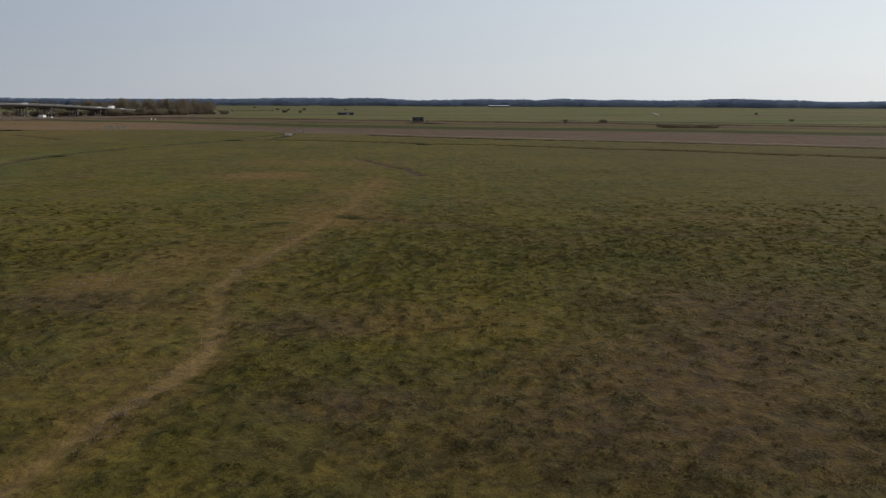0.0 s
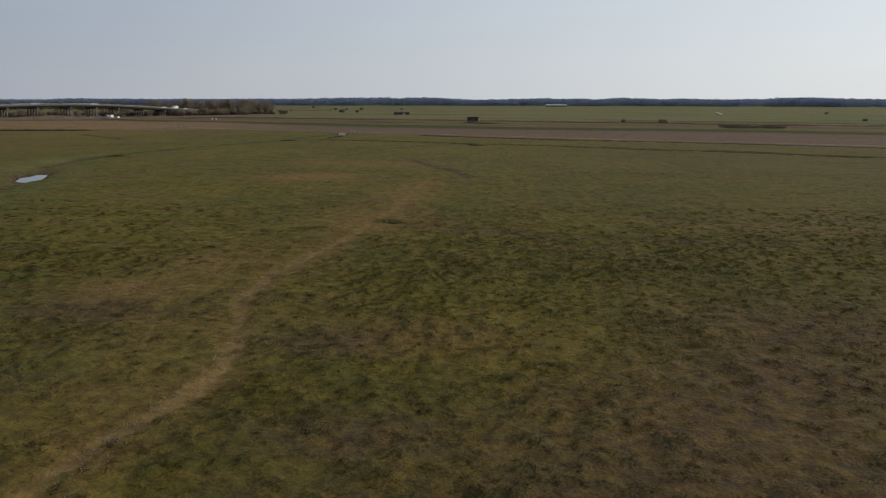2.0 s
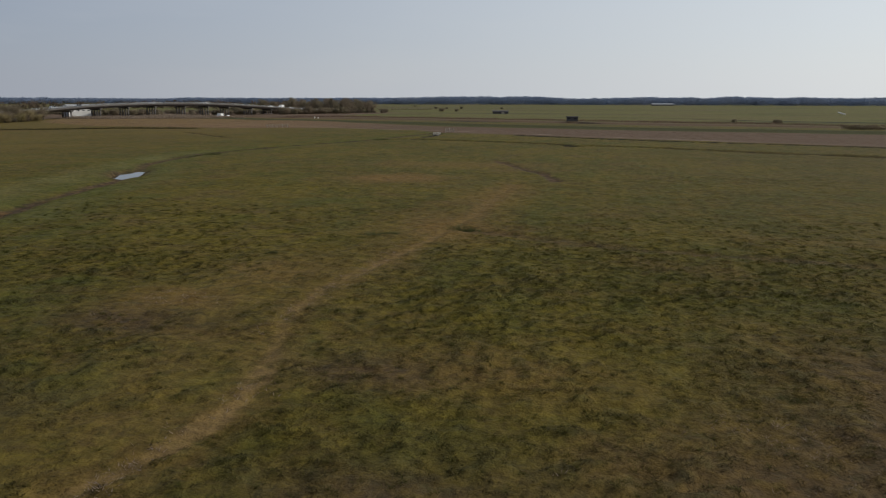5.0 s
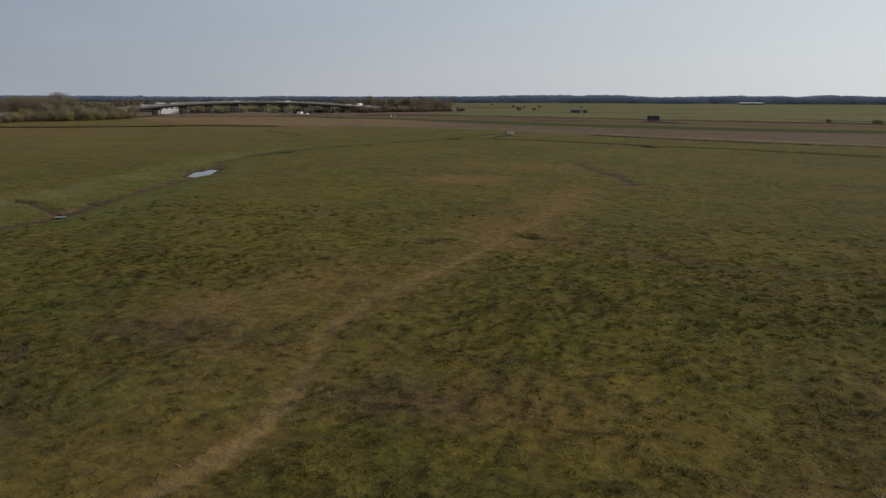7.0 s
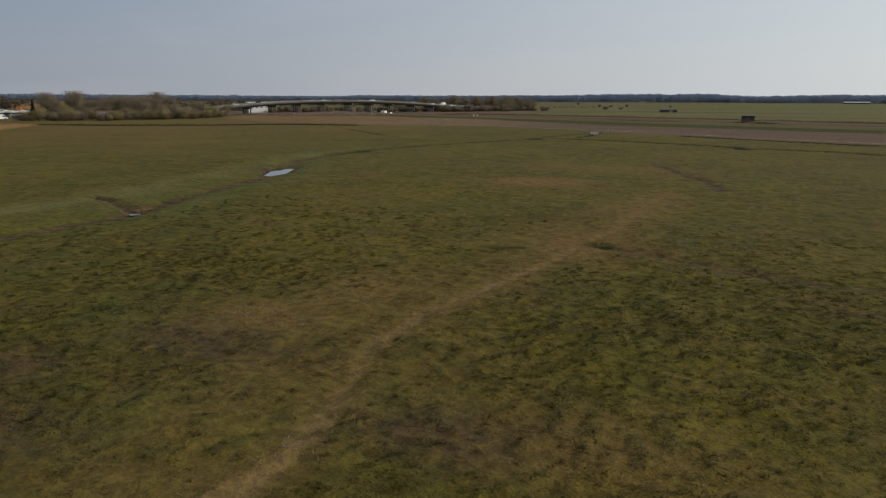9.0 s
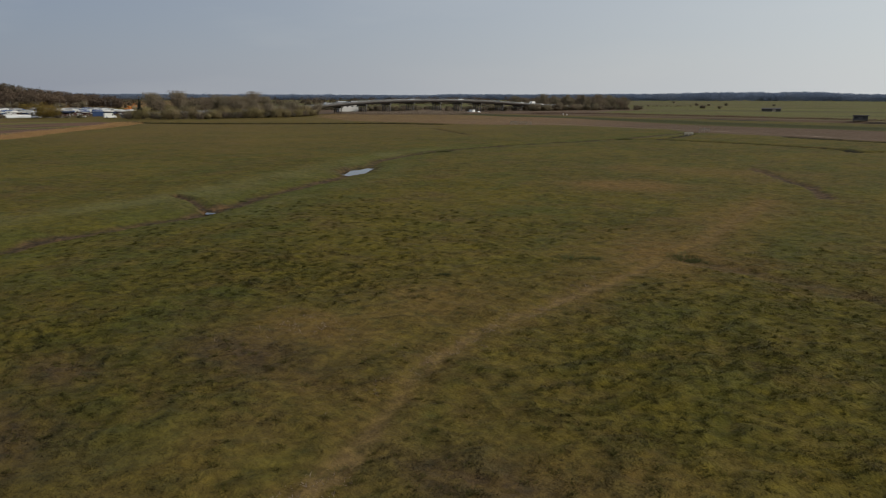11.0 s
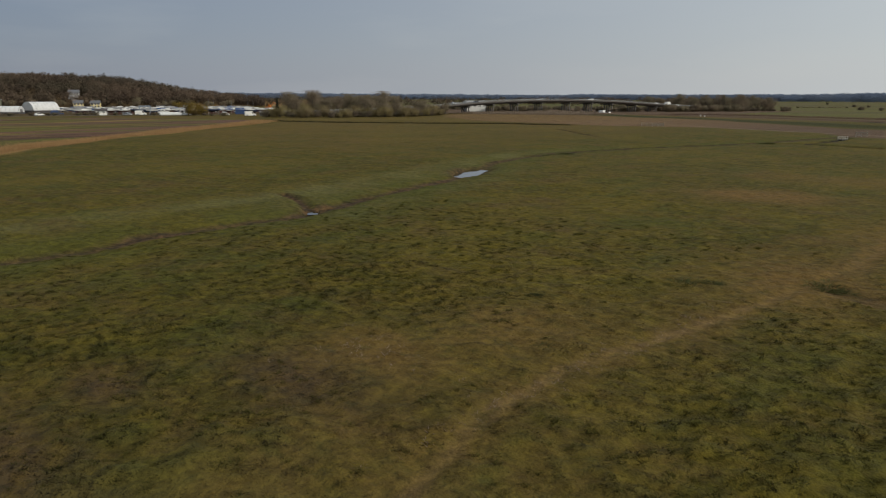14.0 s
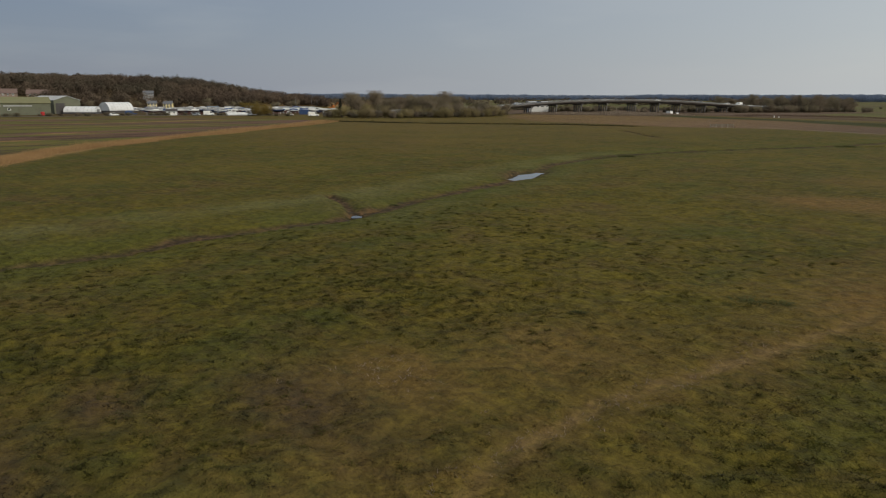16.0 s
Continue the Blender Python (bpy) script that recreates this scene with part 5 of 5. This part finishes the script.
def tunnel(m, long, wide, high, label):
    """A polythene tunnel on hoops."""
    top = thing("polytunnel", m, label, "polytunnel")
    arc = [(wide / 2 * math.cos(a), 0.9 + (high - 0.9) * math.sin(a)) for a in np.linspace(0, math.pi, 13)]
    s = Shape()
    s.loft([[(x, wide / 2, -0.3)] + [(x, a, b) for a, b in arc] + [(x, -wide / 2, -0.3)] for x in (-long / 2, long / 2)])
    cover = part("cover", s, M_TUNNEL, top)
    # dark box round the foot stands for the shade within open sides
    s = Shape()
    s.box(0, 0, -0.3, long + 0.3, wide + 0.3, 0.3 + 0.25 * high, 0, 0.05)
    part("side_wall", s, M_TIMBER_DARK, top, "dark skirt standing for the shaded open sides")
    for k in range(9):
        x = -long / 2 + long * k / 8
        s = Shape()
        s.tube([(x, a * 1.01, b + 0.02) for a, b in arc], [0.06] * 13, 5)
        part("hoop", s, M_STEEL, cover, round_off=True)
    s = Shape()
    s.box(long / 2 + 0.04, 0, 0, 0.08, wide * 0.45, high * 0.62)
    part("door", s, M_COVER_GREY, cover)


tunnel(stand(-441, 147, 56), 17, 10, 4.2, "low white polythene boat tunnel")
tunnel(stand(-449, 168, 106), 16, 11, 6.4, "large white polythene boat tunnel")

house = gabled("house", stand(-630, 254, 66, 1.0), 8.0, 6, 4.6, 6.6, M_GREY_WALL, M_SLATE, "large pale house with rows of white windows on the wooded hill", "house", chimney=True,
               windows=tuple((x, z, 1.0, 1.3, -1) for z in (0.6, 2.9) for x in (-3, -1, 1, 3)))
house = gabled("house", stand(-564, 232, 66), 6.4, 5, 4.0, 5.8, M_CREAM, M_SLATE, "yellow rendered house below the wood", "house", chimney=True, windows=tuple((x, z, 1.1, 1.3, -1) for z in (0.6, 2.4) for x in (-2.2, 0, 2.2)))
copy_thing(house, stand(-560, 243, 58))
house = gabled("house", stand(-628, 147, 74), 15, 8, 5.4, 8.4, M_BRICK, M_TILE, "brick house with a red-brown tiled roof behind the boat sheds", "house", chimney=True, windows=tuple((x, z, 1.1, 1.3, -1) for z in (0.9, 3.4) for x in (-5, -1.6, 1.6, 5)))
for x, y, turn in ((-634, 126, 80), (-624, 168, 70), (-640, 108, 78)):
    copy_thing(house, stand(x, y, turn))

# the white hall under the bridge
hall = gabled("riverside_hall", stand(-301, 377, 55), 12.5, 9, 6.8, 7.3, M_WHITE, M_PALE_ROOF, "white flat-topped riverside hall beneath the bridge", "building", windows=tuple((x, 3.8, 1.6, 0.6, -1) for x in (-4, -1, 2, 5)))
# the end turned from the sun: its shade is put into a grey panel
s = Shape()
s.box(-6.3, 0, -1, 0.1, 8.6, 7.6)
part("side_cladding", s, M_GREY_WALL, hall, "end wall panel, grey for its shaded side")

# field buildings beyond the river
hut = thing("field_hut", stand(-13.4, 378, 4), "dark tarred timber hut with a flat overhanging roof", "hut")
s = Shape()
s.box(0, 0, 0.35, 5.6, 3.0, 2.1, 0, 0.04)
walls = part("wall", s, M_TIMBER_DARK, hut)
s = Shape()
s.box(0, 0, 2.45, 6.6, 3.8, 0.22, 0, 0.05)
part("roof", s, M_TIMBER_DARK, hut)
for x in (-1.5, 1.5):
    s = Shape()
    s.box(x, -1.52, 1.3, 1.3, 0.06, 0.5)
    part("window", s, M_PANE, walls)
for x in (-2.5, 0, 2.5):
    for y in (-1.3, 1.3):
        s = Shape()
        s.box(x, y, -0.3, 0.25, 0.25, 0.7)
        part("post", s, M_TIMBER_DARK, hut)
gabled("field_shed", stand(-82, 606, 8), 13, 5, 1.9, 2.5, M_TIMBER_DARK, M_TIMBER_DARK, "long low dark cattle shed on the far marsh", "shed", door=(2, 2.4, 1.7, M_TIMBER, -1))
gabled("far_barn", stand(148, 1960, 3), 54, 16, 3.2, 5.5, M_CONCRETE_DARK, M_STEEL, "far pale-roofed farm barn at the edge of the woods", "barn")
s = Shape()
s.tube([(757, 1912, -1), (757, 1912, 21)], [0.6, 0.5], 6)
s.tube([(757, 1912, 21), (757, 1912, 22), (757, 1912, 23.4), (757, 1912, 24)], [1, 6, 6, 2], 10)
tagged(new("water_tower", s.mesh("water_tower", M_CONCRETE_DARK)), "distant dark water tower above the treeline", "tower")
s = Shape()
s.tube([(190, 640, 0.5), (220, 762, 0.5)], [0.45, 0.45], 8)
tagged(new("pipe", s.mesh("pipe", M_WHITE)), "white pipe lying across a far ditch", "pipe")


# ---- yard of laid-up boats ----
def yacht(name, hull_mat, cover_mat, label, mast=True, long=8.4, low_mat=None):
    """A laid-up sailing boat on its keel and props."""
    low_mat = low_mat or M_HULL_RED
    top = thing(name, Matrix.Identity(4), label, "boat", "laid-up boats")
    rings = []
    for f in np.linspace(-0.5, 0.5, 9):
        w = 1.35 * max(0.03, (1 - (2 * abs(f + 0.06)) ** 2.4)) * (1 if f < 0.3 else 1 - 1.2 * (f - 0.3))
        deep = 1.15 - 0.55 * (2 * abs(f)) ** 2
        deck = 2.75 + 0.35 * max(0, f) * 2
        rings.append([(f * long, -w, deck), (f * long, -0.85 * w, deck - 0.55 * deep), (f * long, -0.1 * w, deck - 1.25 * deep), (f * long, 0.1 * w, deck - 1.25 * deep), (f * long, 0.85 * w, deck - 0.55 * deep), (f * long, w, deck)])
    s = Shape()
    s.loft(rings)
    hull = part("hull", s, hull_mat, top, round_off=False)
    s = Shape()
    s.loft([[Vector((p[0], 1.03 * p[1], p[2] - 0.03)) for p in ring[1:5]] for ring in rings])
    part("bottom", s, low_mat, hull, "antifouled bottom")
    s = Shape()
    s.loft([[(x, -0.75, 2.72), (x, 0.75, 2.72), (x, 0.6, z), (x, -0.6, z)] for x, z in ((-1.6, 3.3), (0.3, 3.35), (1.7, 2.95))])
    part("cabin", s, M_HULL, hull)
    s = Shape()
    s.loft([[(x, -0.06, 1.6), (x, 0.06, 1.6), (x * 0.7, 0.1, 0.12), (x * 0.7, -0.1, 0.12)] for x in (-0.9, 0.9)])
    part("keel", s, M_HULL_RED, hull, "antifouled keel")
    if cover_mat:
        s = Shape()
        s.loft([[(x, -1.25 * q, 2.8), (x, 0, 3.55 + 0.15 * q), (x, 1.25 * q, 2.8)] for x, q in ((-0.42 * long, 0.8), (-0.2 * long, 1.0), (0.12 * long, 0.9), (0.3 * long, 0.5))])
        part("cover", s, cover_mat, hull, "tied canvas cover")
    if mast:
        s = Shape()
        s.tube([(0.6, 0, 2.9), (0.6, 0, 9.6)], [0.08, 0.05], 6)
        pole = part("mast", s, M_STEEL, top)
        s = Shape()
        s.tube([(0.6, -0.6, 7.6), (0.6, 0.6, 7.6)], [0.04, 0.04], 5)
        part("spreader", s, M_STEEL, pole)
    for x in (-2.0, 1.8):
        for w in (-1, 1):
            s = Shape()
            s.tube([(x, w * 1.7, 0), (x, w * 1.0, 2.0)], [0.06, 0.06], 5)
            part("prop", s, M_STEEL, top)
    return top


def motor_boat(name, hull_mat, label, long=7.2):
    top = thing(name, Matrix.Identity(4), label, "boat", "laid-up boats")
    rings = [[(f * long, -w, 1.95 + r), (f * long, -0.8 * w, 0.95 + 0.6 * r), (f * long, 0, 0.6 + 1.3 * r), (f * long, 0.8 * w, 0.95 + 0.6 * r), (f * long, w, 1.95 + r)]
             for f, w, r in ((-0.5, 1.2, 0), (-0.2, 1.3, 0), (0.15, 1.2, 0.08), (0.36, 0.75, 0.2), (0.5, 0.06, 0.35))]
    s = Shape()
    s.loft(rings)
    hull = part("hull", s, hull_mat, top)
    s = Shape()
    s.loft([[Vector((p[0], 1.03 * p[1], p[2] - 0.04)) for p in ring[1:4]] for ring in rings])
    part("bottom", s, M_HULL_BLUE, hull, "dark antifouled bottom")
    s = Shape()
    s.loft([[(x, -w, 1.9), (x, w, 1.9), (x, 0.85 * w, z), (x, -0.85 * w, z)] for x, w, z in ((-1.7, 1.0, 3.1), (0.3, 1.0, 3.15), (1.1, 0.8, 2.2))])
    cab = part("wheelhouse", s, M_HULL, hull)
    for w in (-1, 1):
        s = Shape()
        s.box(-0.7, w * 0.95, 2.35, 1.6, 0.06, 0.45)
        part("window", s, M_PANE, cab)
    for x in (-1.8, 1.2):
        s = Shape()
        s.box(x, 0, 0, 0.3, 2.0, 0.85)
        part("cradle", s, M_TIMBER_DARK, top)
    return top


fleet = [yacht("sailing_boat", M_HULL, None, "white sailing boat laid up on props in the yard", False), yacht("sailing_boat", M_HULL, M_COVER, "white sailing boat under a blue cover in the yard", False),
         yacht("sailing_boat", M_HULL_BLUE, M_COVER_GREY, "dark blue sailing boat under a grey cover in the yard", False, 8.4, M_TYRE), yacht("sailing_boat", M_HULL, None, "white sailing boat with its mast up in the yard", True, 8.4, M_HULL_BLUE),
         motor_boat("motor_boat", M_HULL, "white motor cruiser on a timber cradle in the yard"), motor_boat("motor_boat", M_HULL_BLUE, "blue-hulled motor cruiser on a timber cradle in the yard"),
         yacht("sailing_boat", M_HULL, M_COVER_GREY, "white sailing boat under a grey cover in the yard", False, 9.4, M_COVER)]
r = random.Random(12)
used = set()
for row in range(9):
    for col in range(18):
        if r.random() < 0.2:
            continue
        x, y = -388 - 11.5 * row + 0.35 * 6 * col + r.uniform(-1.5, 1.5), 168 + 6.1 * col + 2.0 * row + r.uniform(-1, 1)
        if math.hypot(x + 447, y - 170) < 17 or x > -366:
            continue
        pick = r.choices(range(7), (4.4, 1.8, 3, 1.2, 4, 2.4, 3))[0]
        m = stand(x, y, r.choice((75, 255)) + r.uniform(-14, 14)) @ Matrix.Scale(r.uniform(0.85, 1.1), 4)
        if pick in used:
            copy_thing(fleet[pick], m)
        else:
            used.add(pick)
            fleet[pick].matrix_basis = m
for i in range(7):
    if i not in used:
        fleet[i].matrix_basis = stand(-400 - 9 * i, 262, 80)

# loose things in the yard
hoist = thing("boat_hoist", stand(-372, 193, 64), "pale blue steel boat hoist on four legs at the yard edge", "hoist")
for x in (-2.6, 2.6):
    for y in (-2.0, 2.0):
        s = Shape()
        s.box(x, y, 0.5, 0.35, 0.35, 4.0, 0, 0.03)
        leg = part("leg", s, M_HOIST, hoist)
        s = Shape()
        s.tube([(x, y - 0.2, 0.45), (x, y + 0.2, 0.45)], [0.45, 0.45], 12)
        part("wheel", s, M_TYRE, leg)
for y in (-2.0, 2.0):
    s = Shape()
    s.box(0, y, 4.3, 6.0, 0.4, 0.45, 0, 0.04)
    part("side_beam", s, M_HOIST, hoist)
s = Shape()
s.box(-2.6, 0, 4.35, 0.4, 4.2, 0.4, 0, 0.04)
part("cross_beam", s, M_HOIST, hoist)
cabin = thing("site_cabin", stand(-362, 212, 66), "low grey site cabin with dark windows in the boatyard", "cabin")
s = Shape()
s.box(0, 0, 0.2, 9.0, 2.8, 2.5, 0, 0.06)
body = part("body", s, M_GREY_WALL, cabin)
for x in (-3.2, -1.0, 1.2, 3.2):
    s = Shape()
    s.box(x, -1.42, 1.2, 1.2, 0.06, 0.9)
    part("window", s, M_PANE, body)
s = Shape()
s.box(0, 0, 0, 5.5, 2.4, 2.6, 0, 0.06)
for k in range(8):
    s.box(-2.4 + 0.69 * k, -1.23, 0.2, 0.12, 0.08, 2.2)
ob = new("container", s.mesh("container", M_COVER))
ob.matrix_basis = stand(-358, 241, 60)
tagged(ob, "blue steel container at the edge of the yard", "container")
digger = thing("excavator", stand(-429, 307, 30), "orange excavator parked beyond the boatyard", "excavator")
s = Shape()
s.box(0, 0, 1.2, 3.6, 2.6, 1.6, 0, 0.2).box(0.9, -0.6, 2.8, 1.4, 1.2, 1.5, 0, 0.1)
part("body", s, M_ORANGE, digger)
s = Shape()
s.tube([(1.2, 0.4, 2.4), (4.0, 0.4, 6.0), (6.4, 0.4, 3.4)], [0.3, 0.28, 0.2], 6)
boom = part("boom", s, M_ORANGE, digger)
s = Shape()
s.box(6.5, 0.4, 2.2, 1.0, 1.2, 1.1, 0, 0.2)
part("bucket", s, M_STEEL, boom)
for w in (-1.2, 1.2):
    s = Shape()
    s.box(0, w, 0, 4.2, 0.6, 1.1, 0, 0.3)
    part("track", s, M_TYRE, digger)
s = Shape()
s.tube([(0, 0, 0), (0, 0, 0.15), (0, 0, 1.6), (0, 0, 1.9)], [0.9, 1.0, 1.0, 0.6], 14)
ob = new("tank", s.mesh("tank", M_RED))
ob.matrix_basis = stand(-413, 120, 0)
tagged(ob, "round red tank beside the green shed", "tank")
s = Shape()
s.box(0, 0, 0, 6.5, 2.2, 0.5, 0, 0.05).box(-1, 0, 0.5, 3.8, 1.9, 1.5, 0, 0.5)
ob = new("covered_load", s.mesh("covered_load", M_COVER))
ob.matrix_basis = stand(-416, 165, 76)
tagged(ob, "bright blue sheeted load on a trailer", "trailer")
s = Shape()
for k in range(3):
    s.box(0, 2.1 * k, 0, 11, 1.6, 0.9 + 0.3 * k, 0, 0.2)
ob = new("pontoon_stack", s.mesh("pontoon_stack", M_TUNNEL))
ob.matrix_basis = stand(-357, 200, 70)
tagged(ob, "stacked pale pontoon floats on the bank", "pontoon")
s = Shape()
s.loft([[(x + a, y + 0.4 * a, 0.12 + gz(x, y)) for a in (-2.6, 2.6)] for x, y in ((-404, 20), (-398, 95), (-388, 125), (-372, 165), (-352, 200), (-345, 222))], closed=False, caps=False)
tagged(new("road", s.mesh("road", M_CONCRETE_DARK)), "narrow grey yard road along the edge of the marsh", "road", kind="structure")
settle(shrub("yard_bush", 21, 1.8, 2.2, 500, 0.4, M_SHRUB, "low ragged bush along the yard fence"), along([(-412, 80), (-402, 120), (-380, 165), (-358, 205), (-330, 216)], 26, 3, 21, 0.6, 1.1), "yard hedge")

# ---- stock rails, gate and posts on the marsh ----
def rail_fence(name, m, long, bays, rails, high, label, category, slope=0.0):
    top = thing(name, m, label, category)
    for k in range(bays + 1):
        x = long * k / bays
        s = Shape()
        s.box(x, 0, -0.4 + slope * x, 0.16, 0.16, high + 0.55, 0, 0.02)
        part("post", s, M_TIMBER, top)
    for k in range(rails):
        z = high * (0.35 + 0.62 * k / max(1, rails - 1))
        s = Shape()
        s.loft([[(x, -0.12 + a, z + slope * x + b) for a, b in ((0, -0.07), (0.05, -0.07), (0.05, 0.07), (0, 0.07))] for x in (-0.15, long + 0.15)])
        part("rail", s, M_TIMBER, top)
    return top


def footbridge(m, long, wide):
    """A plank crossing with a pale handrail on each side."""
    top = thing("footbridge", m, "short plank footbridge with pale timber handrails over the ditch", "footbridge")
    for k in range(9):
        s = Shape()
        s.box(long * (k + 0.5) / 9, 0, 0.1, long / 9 - 0.03, wide, 0.08)
        part("plank", s, M_TIMBER_DARK, top)
    for w in (-1, 1):
        for k in range(3):
            s = Shape()
            s.box(long * k / 2, w * wide / 2, -0.5, 0.11, 0.11, 1.45, 0, 0.02)
            part("post", s, M_RAIL, top)
        for z in (0.45, 0.85):
            s = Shape()
            s.box(long / 2, w * (wide / 2 + 0.09), z, long + 0.4, 0.06, 0.11)
            part("handrail", s, M_RAIL, top, "pale handrail")


footbridge(stand(-48.2, 222, 86), 3.4, 1.1)
rail_fence("rail_fence", stand(-48.0, 236, 8), 2.6, 2, 3, 1.3, "weathered timber rails beside the ditch crossing", "fence")
rail_fence("rail_fence", stand(-120, 254.5, 15), 7.5, 4, 3, 1.25, "weathered timber stock rails at the edge of the reeds", "fence")
for x, y in ((-167.5, 414.5), (-165.3, 414.9)):
    post = thing("marker_post", stand(x, y, 10), "white marker post on the river bank", "post", "river marker posts")
    s = Shape()
    s.box(0, 0, -0.3, 0.5, 0.2, 2.2, 0, 0.04)
    part("shaft", s, M_WHITE, post)
    s = Shape()
    s.box(0, 0, 1.9, 0.6, 0.26, 0.12, 0, 0.03)
    part("cap", s, M_WHITE, post)
